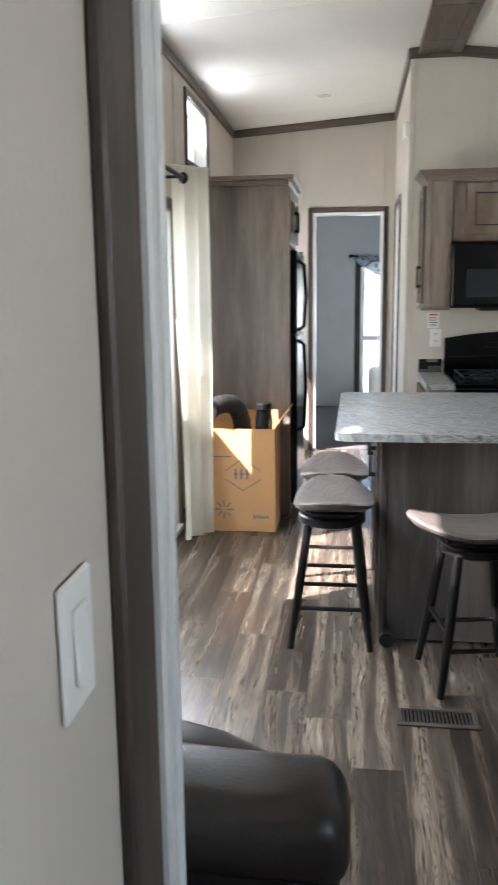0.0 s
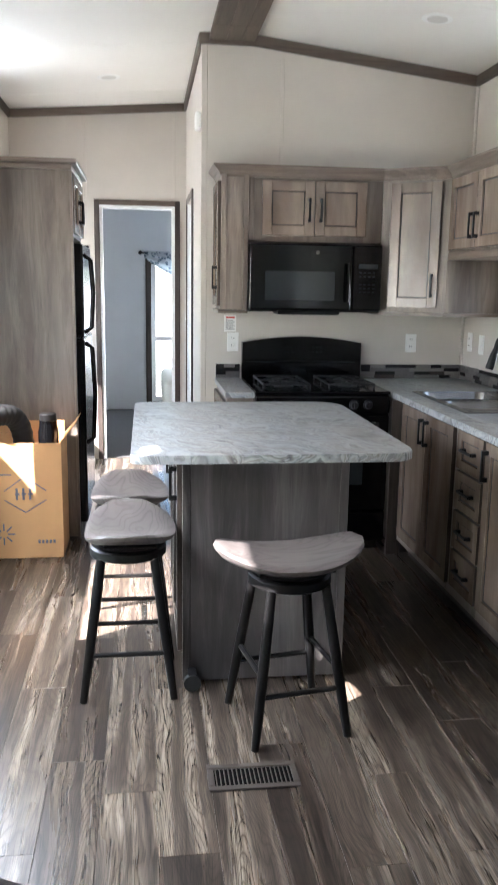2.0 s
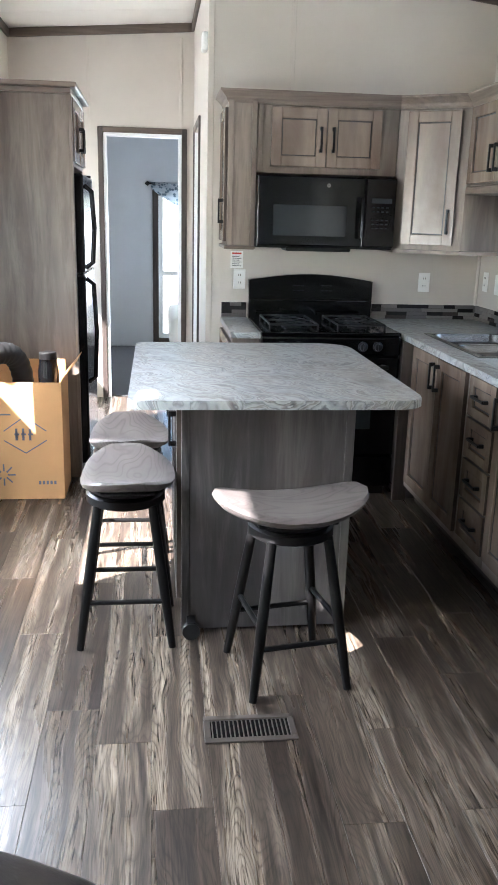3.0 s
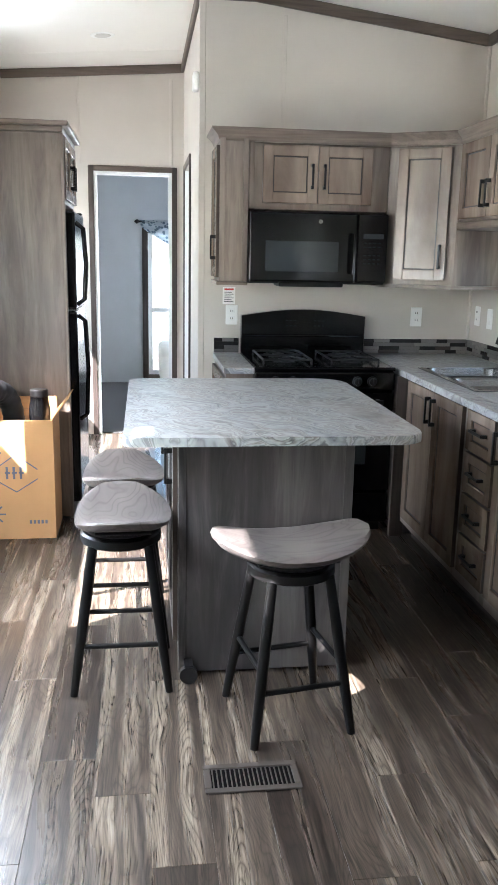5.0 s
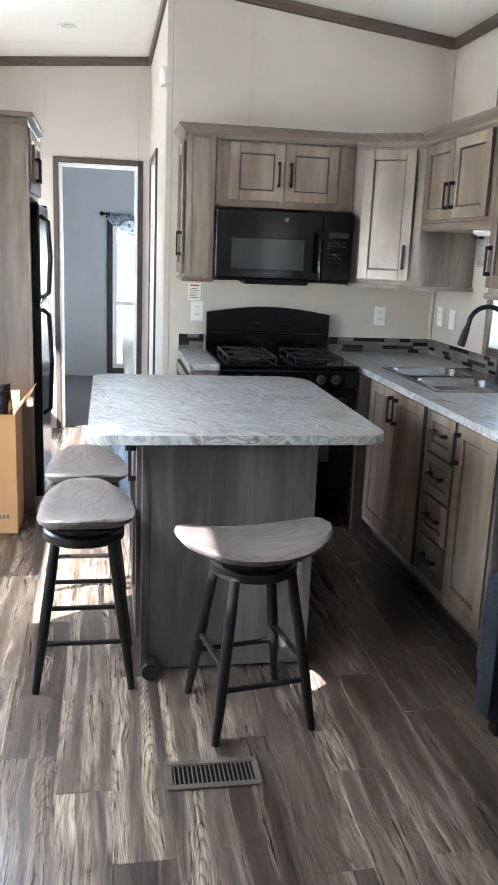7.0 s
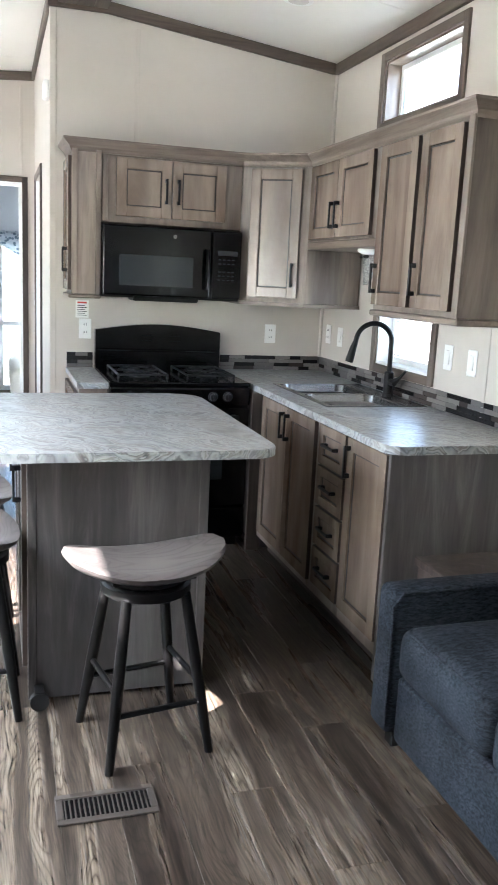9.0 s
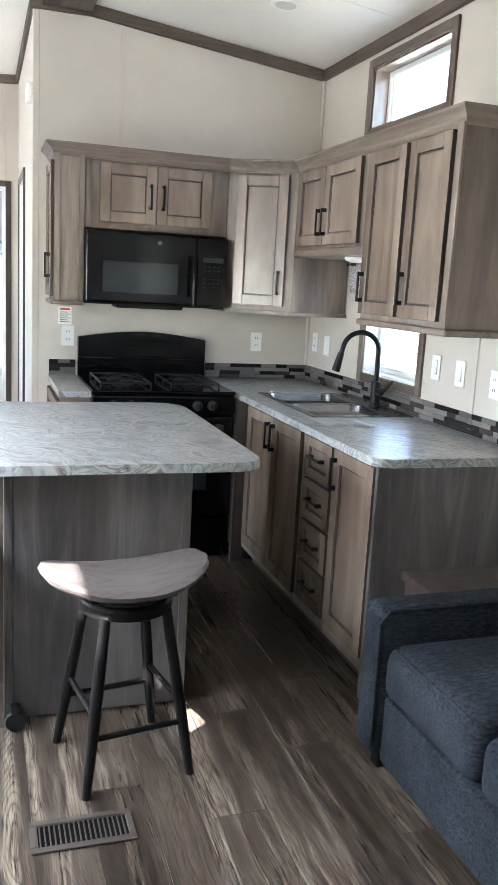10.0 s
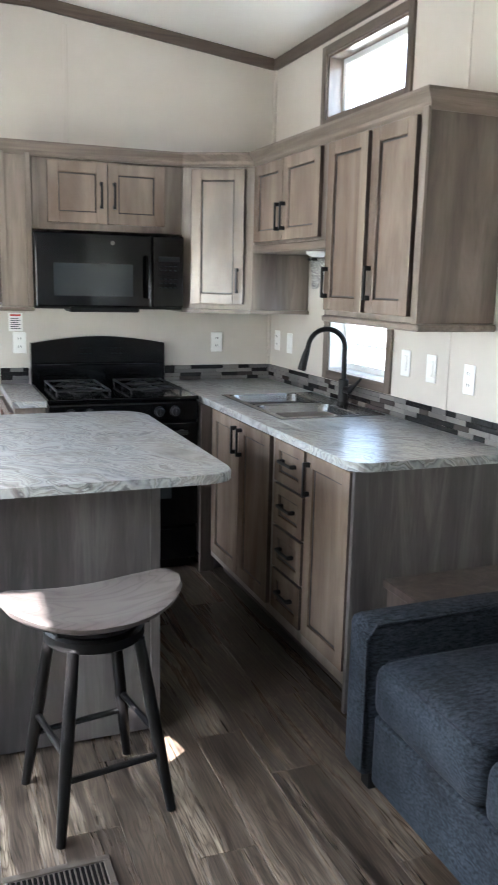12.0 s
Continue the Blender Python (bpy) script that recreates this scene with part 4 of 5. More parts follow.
def kitchen_range():
    x0, x1, yf, yb = -0.003, 0.742, 4.7, YK - 0.01
    root = thing("gas_range", "black gas range with cast iron grates and backguard", "stove", (0.38, 5.0, 0))
    part("body", box(x0, x1, yf, yb - 0.02, 0.06, 0.9, 0.004), BLACK, root)
    part("base", box(x0 + 0.02, x1 - 0.02, yf + 0.05, yb - 0.05, 0.0, 0.059), BLACKM, root)
    part("cooktop", box(x0 - 0.004, x1 + 0.004, yf - 0.02, yb - 0.06, 0.901, 0.922, 0.006, 2), BLACK, root)
    bg = bmesh.new()
    out = [(x0, 0.92), (x1, 0.92), (x1, 1.14)]
    for i in range(1, 12):
        u = i / 12
        out.append((x1 - (x1 - x0) * u, 1.14 + 0.038 * math.sin(math.pi * u)))
    out.append((x0, 1.14))
    slab(out, 0, 0.06, bm=bg)
    bmesh.ops.transform(bg, matrix=Matrix.Translation((0, yb - 0.01, 0)) @ Matrix.Rotation(radians(90), 4, "X"), verts=bg.verts[:])
    guard = part("backguard", bg, BLACK, root)
    part("guard_lip", box(x0 + 0.004, x1 - 0.004, yb - 0.094, yb - 0.071, 1.018, 1.032, 0.006, 2), BLACK, guard)
    for u in range(2):
        part("vent_slot", box(0.02 + u * 0.5, 0.2 + u * 0.5, yb - 0.0955, yb - 0.0935, 1.022, 1.026), GREYGLASS, guard, "thin pale slot")
    for cx in (0.26, 0.43):
        for i in range(3):
            for j in range(2):
                part("key_print", box(cx + i * 0.025, cx + i * 0.025 + 0.014, yb - 0.0725, yb - 0.071, 1.11 - j * 0.03, 1.115 - j * 0.03), GREYGLASS, guard, "small grey key legend")
    part("control_panel", box(x0, x1, yf - 0.035, yf - 0.002, 0.8, 0.9, 0.012, 2), BLACK, root)
    for x in (0.1, 0.19, 0.535, 0.615):
        bm = lathe([(0.026, 0), (0.026, 0.008), (0.021, 0.012), (0.019, 0.03), (0.015, 0.033)], 20)
        box(-0.004, 0.004, -0.018, 0.018, 0.028, 0.04, 0.002, bm=bm)
        bmesh.ops.transform(bm, matrix=Matrix.Translation((x, yf - 0.035, 0.85)) @ Matrix.Rotation(radians(90), 4, "X"), verts=bm.verts[:])
        knob = part("knob", bm, BLACKM, root, "black burner knob", smooth=True)
        bm = lathe([(0.028, 0), (0.028, 0.003), (0.026, 0.004)], 20)
        bmesh.ops.transform(bm, matrix=Matrix.Translation((x, yf - 0.0352, 0.85)) @ Matrix.Rotation(radians(90), 4, "X"), verts=bm.verts[:])
        part("bezel", bm, GREYGLASS, knob, "thin grey ring")
    part("oven_door", box(x0 + 0.004, x1 - 0.004, yf - 0.035, yf - 0.002, 0.25, 0.79, 0.006), BLACK, root)
    part("oven_window", box(0.16, 0.6, yf - 0.037, yf - 0.036, 0.4, 0.64), GREYGLASS, root)
    bm = tube([(0.07, yf - 0.075, 0.745), (0.67, yf - 0.075, 0.745)], 0.012, 12)
    for x in (0.09, 0.65):
        box(x - 0.012, x + 0.012, yf - 0.075, yf - 0.034, 0.735, 0.755, 0.003, bm=bm)
    part("oven_handle", bm, BLACKM, root)
    part("drawer", box(x0 + 0.004, x1 - 0.004, yf - 0.03, yf - 0.002, 0.07, 0.24, 0.006), BLACK, root)
    for cx in (0.185, 0.555):
        bm = bmesh.new()
        z = 0.946
        for y in (4.8, 5.01, 5.22):
            tube([(cx - 0.13, y, z), (cx + 0.13, y, z)], 0.006, 8, bm)
        for x in (-0.13, 0.13):
            tube([(cx + x, 4.8, z), (cx + x, 5.22, z)], 0.006, 8, bm)
            for y in (4.8, 5.01, 5.22):
                tube([(cx + x, y, z), (cx + x, y, 0.923)], 0.006, 8, bm)
        for y in (4.9, 5.12):
            for a in (45, 135, 225, 315):
                ca, sa = math.cos(radians(a)), math.sin(radians(a))
                tube([(cx + 0.03 * ca, y + 0.03 * sa, z + 0.006), (cx + 0.09 * ca, y + 0.08 * sa, z + 0.006), (cx + 0.13 * ca, y + 0.1 * sa, z)], 0.005, 6, bm)
        grate = part("grate", bm, IRON, root, "cast iron grate")
        for y in (4.9, 5.12):
            part("burner", lathe([(0.055, 0), (0.055, 0.004), (0.035, 0.008), (0.035, 0.018), (0.028, 0.022)], 22, at=(cx, y, 0.9225)), IRON, root, "round gas burner", smooth=True)
    return root


kitchen_range()


def microwave():
    x0, x1, yf, yb, z0, z1 = -0.008, 0.758, 5.0, YK - 0.006, 1.338, 1.716
    root = thing("microwave_oven", "black over-the-range microwave oven with grey window", "microwave", (0.38, 5.2, z0))
    part("body", box(x0, x1, yf + 0.03, yb, z0, z1, 0.004), BLACKM, root)
    d = part("door", box(x0, 0.582, yf, yf + 0.029, z0 + 0.012, z1, 0.008, 2), BLACK, root)
    part("window", box(0.08, 0.484, yf - 0.0015, yf + 0.001, 1.404, 1.566, 0.0005), GREYGLASS, d, "dark grey glass window")
    part("badge", tube([(0.379, yf - 0.002, 1.671), (0.379, yf + 0.002, 1.671)], 0.011, 20), STEEL, d, "small round steel badge")
    hb = tube([(0.555, yf - 0.03, 1.4), (0.555, yf - 0.038, 1.5), (0.555, yf - 0.03, 1.61)], 0.011, 10)
    for z in (1.405, 1.605):
        box(0.546, 0.564, yf - 0.03, yf + 0.001, z - 0.01, z + 0.01, 0.003, bm=hb)
    part("handle", hb, BLACK, d, smooth=True)
    p = part("control_panel", box(0.586, x1, yf + 0.002, yf + 0.029, z0 + 0.012, z1, 0.008, 2), BLACK, root)
    for i in range(4):
        for j in range(6):
            if j != 2:
                part("key_print", box(0.625 + i * 0.026, 0.64 + i * 0.026, yf + 0.0008, yf + 0.003, 1.56 - j * 0.022, 1.566 - j * 0.022), GREYGLASS, p, "small grey key legend")
    part("display", box(0.62, 0.735, yf + 0.0008, yf + 0.003, 1.585, 1.612), GREYGLASS, p, "small grey display")
    part("vent_lip", box(0.16, 0.52, yf + 0.01, yf + 0.2, z0 - 0.016, z0 + 0.011, 0.006), BLACKM, root)
    return root


microwave()

# ---- island and stools ----


def island():
    root = thing("kitchen_island", "grey oak kitchen island with swirled laminate top on casters", "kitchen island", (-0.16, 3.8, 0))
    x0, x1, y0, y1 = -0.465, 0.15, 3.215, 4.2
    part("body", box(x0 + 0.006, x1 - 0.002, y0 + 0.008, y1, 0.066, 0.884, 0.002), ISLAND, root)
    part("front_panel", box(x0 + 0.03, x1 - 0.032, y0 + 0.002, y0 + 0.008, 0.012, 0.884), ISLAND, root)
    part("corner_stile", box(x0, x0 + 0.03, y0 - 0.002, y0 + 0.03, 0.012, 0.884, 0.002), ISLAND, root)
    part("corner_stile", box(x1 - 0.032, x1, y0 - 0.002, y0 + 0.03, 0.012, 0.884, 0.002), ISLAND, root)
    bm = slab(round_rect(-0.645, 0.36, 3.06, 4.34, (0.045, 0.1, 0.13, 0.05), 8), 0.885, 0.915, r=0.004)
    top = part("top", bm, MARBLE, root, "grey and white swirled laminate top")
    rim = round_rect(-0.645, 0.36, 3.06, 4.34, (0.045, 0.1, 0.13, 0.05), 8)
    part("edge_band", edge_band(rim + rim[:1], 0.8855, 0.91), MARBLE, top, "pale laminate edge strip")
    for a in (3.3, 3.75):
        d = front(root, face_west(root, x0 + 0.004, a + 0.43, 0.09), 0.42, 0.75, (0.39, 0.66), mat=ISLAND)
    for x in (x0 + 0.035, x1 - 0.05):
        for y in (3.15 if x < 0 else 3.24, 4.1):
            bm = tube([(x, y, 0.032), (x, y + 0.024, 0.032)], 0.032, 20)
            c = part("caster", bm, RUBBER, root, "black rubber caster", smooth=True)
            part("fork", box(x - 0.016, x + 0.016, y + 0.004, y + 0.07, 0.0622, 0.0655, 0.001), BLACKM, c)
    return root


island()


def saddle(lx, ly):
    """A saddle seat: long along x, its tips rising, its front edge bulging towards -y."""
    bm = bmesh.new()
    nu, nv = 28, 12
    top, bot = [], []
    for i in range(nu + 1):
        u = -1 + 2 * i / nu
        row_t, row_b = [], []
        for j in range(nv + 1):
            v = -1 + 2 * j / nv
            half = ly / 2 * (1 - abs(u) ** 2.6) ** 0.5 if abs(u) < 1 else 0.0
            half = max(half, 0.004)
            y = v * half - 0.02 * (1 - u * u) + 0.01
            z = 0.058 * abs(u) ** 1.85 + 0.012 * abs(v) ** 3 * (1 - abs(u)) - 0.006
            edge = min(1.0, max(abs(u), abs(v)))
            rnd = 0.010 * max(0.0, (edge - 0.86) / 0.14) ** 2
            row_t.append(bm.verts.new((u * lx / 2, y, z - rnd)))
            row_b.append(bm.verts.new((u * lx / 2 * 0.98, y * 0.97, z - 0.034 + rnd)))
        top.append(row_t)
        bot.append(row_b)
    for i in range(nu):
        for j in range(nv):
            bm.faces.new((top[i][j], top[i + 1][j], top[i + 1][j + 1], top[i][j + 1]))
            bm.faces.new((bot[i][j], bot[i][j + 1], bot[i + 1][j + 1], bot[i + 1][j]))
        bm.faces.new((top[i][0], bot[i][0], bot[i + 1][0], top[i + 1][0]))
        bm.faces.new((top[i][nv], top[i + 1][nv], bot[i + 1][nv], bot[i][nv]))
    for j in range(nv):
        bm.faces.new((top[0][j], top[0][j + 1], bot[0][j + 1], bot[0][j]))
        bm.faces.new((top[nu][j], bot[nu][j], bot[nu][j + 1], top[nu][j + 1]))
    bmesh.ops.recalc_face_normals(bm, faces=bm.faces[:])
    return bm


def stool(x, y, base_turn, seat_turn):
    root = thing("bar_stool", "black wooden bar stool with grey-brown saddle seat", "stool", (x, y, 0), "bar stools round the island")
    root.rotation_euler = (0, 0, radians(base_turn))
    turn = Matrix.Rotation(radians(seat_turn - base_turn), 4, "Z")
    idm = Matrix.Identity(4)
    part("seat", saddle(0.52, 0.33), SEAT, root, "grey-stained wooden saddle seat", smooth=True, m=Matrix.Translation((0, 0, 0.604)) @ turn)
    part("seat_support", box(-0.13, 0.13, -0.105, 0.085, 0.562, 0.574, 0.005, 2), STOOLB, root, m=turn)
    part("swivel_plate", lathe([(0.12, 0.548), (0.128, 0.552), (0.128, 0.562), (0.12, 0.564)], 28), BLACKM, root, m=idm, smooth=True)
    part("apron", lathe([(0.128, 0.505), (0.14, 0.512), (0.14, 0.54), (0.132, 0.547)], 28), STOOLB, root, m=idm, smooth=True)
    t, f = 0.095, 0.163

    def at(sx, sy, z):
        u = 1 - z / 0.51
        return Vector((sx * (t + (f - t) * u), sy * (t + (f - t) * u), z))

    for sx in (-1, 1):
        for sy in (-1, 1):
            part("leg", tube([at(sx, sy, z) for z in (0.0, 0.12, 0.25, 0.38, 0.515)], [0.0135, 0.0165, 0.0185, 0.0175, 0.016], 14), STOOLB, root, m=idm, smooth=True)
    for a, b, z in (((-1, -1), (1, -1), 0.17), ((-1, 1), (1, 1), 0.17), ((-1, -1), (-1, 1), 0.235), ((1, -1), (1, 1), 0.235)):
        part("stretcher", tube([at(*a, z), at(*b, z)], 0.0095, 10), STOOLB, root, m=idm, smooth=True)
    return root


stool(-0.118, 2.93, 10, 6)
stool(-0.662, 3.27, 0, 90)
stool(-0.672, 3.80, 0, 90)

# ---- pantry, fridge, box ----


def pantry():
    root = thing("pantry_cabinet", "tall grey-brown cabinet panel enclosing the refrigerator", "cabinet", (-1.33, 5.4, 0))
    part("side_panel", box(XL + 0.004, -1.0, 5.1, 5.122, 0.0, ZU1, 0.002), CAB, root)
    part("front_stile", box(-1.0, -0.985, 5.097, 5.145, 0.0, ZU1, 0.002), CAB, root)
    part("top_box", box(XL + 0.004, -1.0, 5.123, 5.85, 1.74, ZU1, 0.002), CAB, root)
    part("far_panel", box(XL + 0.004, -1.0, 5.851, 5.87, 0.0, ZU1, 0.002), CAB, root)
    for y, hx in ((5.14, 0.30), (5.495, 0.035)):
        m = Matrix.Translation(Vector((-0.999, y, 1.76)) - root.location) @ Matrix.Rotation(radians(90), 4, "Z")
        front(root, m, 0.345, 0.32, (hx, 0.13))
    bm = box(XL + 0.004, -0.955, 5.06, 5.89, ZU1 + 0.03, ZU1 + 0.055, 0.004)
    box(XL + 0.004, -0.985, 5.085, 5.87, ZU1 + 0.001, ZU1 + 0.03, 0.004, bm=bm)
    part("crown", bm, CABH, root, "light brown crown moulding")
    return root


pantry()


def fridge():
    root = thing("refrigerator", "black top-freezer refrigerator in a wood enclosure", "refrigerator", (-1.3, 5.5, 0))
    part("body", box(XL + 0.05, -1.01, 5.15, 5.83, 0.02, 1.7, 0.006), BLACKM, root)
    for z0, z1 in ((0.07, 1.165), (1.175, 1.7)):
        part("door", box(-1.008, -0.94, 5.15, 5.83, z0, z1, 0.012, 2), BLACK, root)
    for z0, z1 in ((0.55, 1.14), (1.2, 1.64)):
        bm = tube([(-0.94, 5.2, z0), (-0.9, 5.2, z0 + 0.03), (-0.888, 5.2, (z0 + z1) / 2), (-0.9, 5.2, z1 - 0.03), (-0.94, 5.2, z1)], 0.013, 12)
        part("handle", bm, BLACK, root, smooth=True)
    part("hinge_cap", box(-0.995, -0.945, 5.76, 5.82, 1.701, 1.715, 0.004), BLACKM, root)
    part("kick_grille", box(-1.0, -0.985, 5.16, 5.82, 0.0, 0.06, 0.003), BLACKM, root)
    return root


fridge()


def moving_box():
    x0, x1, y0, y1, h = -1.53, -1.045, 4.72, 5.05, 0.64
    root = thing("cardboard_box", "open brown cardboard box with blue printed marks", "box", (-1.29, 4.88, 0))
    t = 0.006
    part("front_side", box(x0, x1, y0, y0 + t, 0.002, h, 0.001), CARDBOARD, root)
    part("back_side", box(x0, x1, y1 - t, y1, 0.002, h, 0.001), CARDBOARD, root)
    part("end_side", box(x0, x0 + t, y0 + t, y1 - t, 0.002, h, 0.001), CARDBOARD, root)
    part("end_side", box(x1 - t, x1, y0 + t, y1 - t, 0.002, h, 0.001), CARDBOARD, root)
    part("bottom", box(x0 + t, x1 - t, y0 + t, y1 - t, 0.002, 0.008), CARDBOARD, root)
    bm = box(0, 0.14, y0 + 0.01, y1 - 0.01, 0, 0.004, 0.001)
    bmesh.ops.transform(bm, matrix=Matrix.Translation((x1 - 0.003, 0, h)) @ Matrix.Rotation(radians(-52), 4, "Y"), verts=bm.verts[:])
    part("flap", bm, CARDBOARD, root, "raised cardboard flap")
    part("back_flap", box(x0 + 0.01, x1 - 0.01, y1 - 0.004, y1, h + 0.001, h + 0.07, 0.001), CARDBOARD, root, "raised cardboard flap")
    yy0, yy1 = y0 - 0.0012, y0 - 0.0002
    bm = bmesh.new()

    def bar(xa, za, xb, zb, w):
        nonlocal bm
        d = Vector((xb - xa, zb - za))
        own = box(0, d.length, yy0, yy1, -w / 2, w / 2)
        join(bm, own, Matrix.Translation((xa, 0, za)) @ Matrix.Rotation(-math.atan2(d.y, d.x), 4, "Y"))

    cx, cz = x0 + 0.29, 0.36
    hexa = [(-0.11, 0.02), (0.0, 0.1), (0.11, 0.02)], [(-0.11, -0.03), (0.0, -0.1), (0.11, -0.03)]
    for a, b, c in hexa:
        bar(cx + a[0], cz + a[1], cx + b[0], cz + b[1], 0.006)
        bar(cx + b[0], cz + b[1], cx + c[0], cz + c[1], 0.006)
    for i in range(3):
        bar(cx - 0.045 + i * 0.035, cz - 0.03, cx - 0.045 + i * 0.035, cz + 0.035, 0.012)
        bar(cx - 0.055 + i * 0.035, cz + 0.003, cx - 0.03 + i * 0.035, cz + 0.003, 0.01)
    part("house_print", bm, INK, root, "blue printed outline of a house")
    bm = bmesh.new()
    for i in range(8):
        a = 2 * math.pi * i / 8
        bar(x0 + 0.17 + 0.02 * math.cos(a), 0.14 + 0.02 * math.sin(a), x0 + 0.17 + 0.06 * math.cos(a), 0.14 + 0.06 * math.sin(a), 0.008)
    part("star_print", bm, INK, root, "blue printed star")
    bm = bmesh.new()
    for i in range(5):
        bar(x0 + 0.35 + i * 0.02, 0.095, x0 + 0.362 + i * 0.02, 0.095, 0.02)
    part("code_print", bm, INK, root, "short blue printed code")
    bm = bmesh.new()
    bar(x0 + 0.1, 0.47, x0 + 0.22, 0.47, 0.008)
    part("line_print", bm, INK, root, "faint printed line")
    return root


moving_box()


def hose(name, label, pts, radius, ribs, loc):
    root = thing(name, label, "vacuum part", loc)
    n = 60
    curve, rad = [], []
    for i in range(n + 1):
        u = i / n * (len(pts) - 1)
        k = min(int(u), len(pts) - 2)
        f = u - k
        p0, p1, p2, p3 = (Vector(pts[max(0, min(len(pts) - 1, q))]) for q in (k - 1, k, k + 1, k + 2))
        curve.append(0.5 * ((2 * p1) + (p2 - p0) * f + (2 * p0 - 5 * p1 + 4 * p2 - p3) * f * f + (3 * p1 - p0 - 3 * p2 + p3) * f ** 3))
        rad.append(radius * (1 + (0.05 if ribs and i % 4 < 2 else 0)))
    part("pipe", tube(curve, rad, 16), RUBBER, root, smooth=True)
    part("end_collar", tube([curve[-3], curve[-1]], radius * 1.18, 18), BLACKM, root, smooth=True)
    return root


hose("black_hose", "bent glossy black hose end in the cardboard box", [(-1.26, 4.9, 0.02), (-1.26, 4.88, 0.45), (-1.265, 4.87, 0.66), (-1.3, 4.83, 0.76), (-1.36, 4.77, 0.785), (-1.43, 4.7, 0.765)], 0.055, True, (-1.26, 4.9, 0.02))
bt = thing("black_bottle", "black plastic bottle standing in the cardboard box", "bottle", (-1.125, 4.86, 0.009))
part("bottle_body", lathe([(0.05, 0.009), (0.055, 0.02), (0.055, 0.68), (0.048, 0.72), (0.048, 0.74), (0.049, 0.742)], 24, at=(-1.125, 4.86, 0)), BLACK, bt, smooth=True)
part("cap", lathe([(0.046, 0.743), (0.046, 0.775), (0.042, 0.779)], 24, at=(-1.125, 4.86, 0)), BLACKM, bt, smooth=True)

# ---- curtains ----


def curtain(y0, y1, x, z0, z1, seed, flare=0.0, slant=0.0, waves=6.5):
    rng = random.Random(seed)
    bm = bmesh.new()
    n, m = 72, 16
    grid = []
    for i in range(n + 1):
        u = i / n
        col = []
        for j in range(m + 1):
            v = j / m
            a = (0.02 + 0.012 * (1 - v)) * (0.8 + 0.2 * math.sin(3 * u + seed))
            px = x + slant * u + a * math.sin(2 * math.pi * waves * u + 0.6 * math.sin(4 * v + seed)) + flare * (1 - v) ** 1.5 * (0.3 + u)
            col.append(bm.verts.new((px, y0 + (y1 - y0) * u + 0.012 * math.sin(7 * v + 5 * u), z0 + (z1 - z0) * v)))
        grid.append(col)
    for i in range(n):
        for j in range(m):
            bm.faces.new((grid[i][j], grid[i + 1][j], grid[i + 1][j + 1], grid[i][j + 1]))
    bmesh.ops.solidify(bm, geom=bm.faces[:], thickness=0.003)
    bmesh.ops.recalc_face_normals(bm, faces=bm.faces[:])
    return bm


tagged(part("curtain", curtain(4.36, 4.58, XL + 0.11, 0.05, 2.125, 1, 0.0, 0.15, 2.6), CURTAIN, smooth="all"), "white cloth curtain gathered beside the patio door", "curtain", "patio door curtains")
# the second, near curtain is added unseen to keep sun off the near floor
tagged(part("curtain", curtain(1.74, 3.22, XL + 0.09, 0.015, 1.985, 4), CURTAIN, smooth="all"), "unseen white cloth curtain added across the patio door to block sun", "curtain", "patio door curtains")
rod = thing("curtain_rod", "black metal curtain rod with ball finial", "curtain rod", (XL + 0.09, 3.5, 2.05))
part("rod", tube([(XL + 0.175, 2.42, 2.04), (XL + 0.175, 4.28, 2.04)], 0.011, 12), BLACKM, rod, smooth=True)
part("finial", lathe([(0.006, -0.03), (0.02, -0.02), (0.028, 0.0), (0.02, 0.02), (0.006, 0.03)], 18, at=(XL + 0.175, 4.3, 2.04)), BLACKM, rod, smooth=True)
for y in (2.46, 4.24):
    part("bracket", tube([(XL + 0.002, y, 2.04), (XL + 0.175, y, 2.04)], 0.008, 8), BLACKM, rod)

track = thing("curtain_track", "slim white curtain track over the patio door", "curtain rod", (XL + 0.09, 2.5, 1.99))
part("rail", box(XL + 0.001, XL + 0.115, 1.72, 3.24, 1.987, 1.997, 0.002), PLASTIC, track)
part("return_arm", tube([(XL + 0.002, 4.31, 2.115), (XL + 0.1, 4.34, 2.115), (XL + 0.26, 4.57, 2.115)], 0.005, 8), PLASTIC, track)

# ---- sofa, side table, chair ----


def cushion(x0, x1, y0, y1, z0, z1, r=0.05, crown=0.02):
    bm = box(x0, x1, y0, y1, z0, z1, r, 4)
    bmesh.ops.subdivide_edges(bm, edges=[e for e in bm.edges if e.calc_length() > 0.2], cuts=6, use_grid_fill=True)
    cx, cy = (x0 + x1) / 2, (y0 + y1) / 2
    for v in bm.verts:
        if v.co.z > (z0 + z1) / 2:
            v.co.z += crown * max(0, 1 - ((v.co.x - cx) / (x1 - x0) * 2) ** 2) * max(0, 1 - ((v.co.y - cy) / (y1 - y0) * 2) ** 2)
    return bm


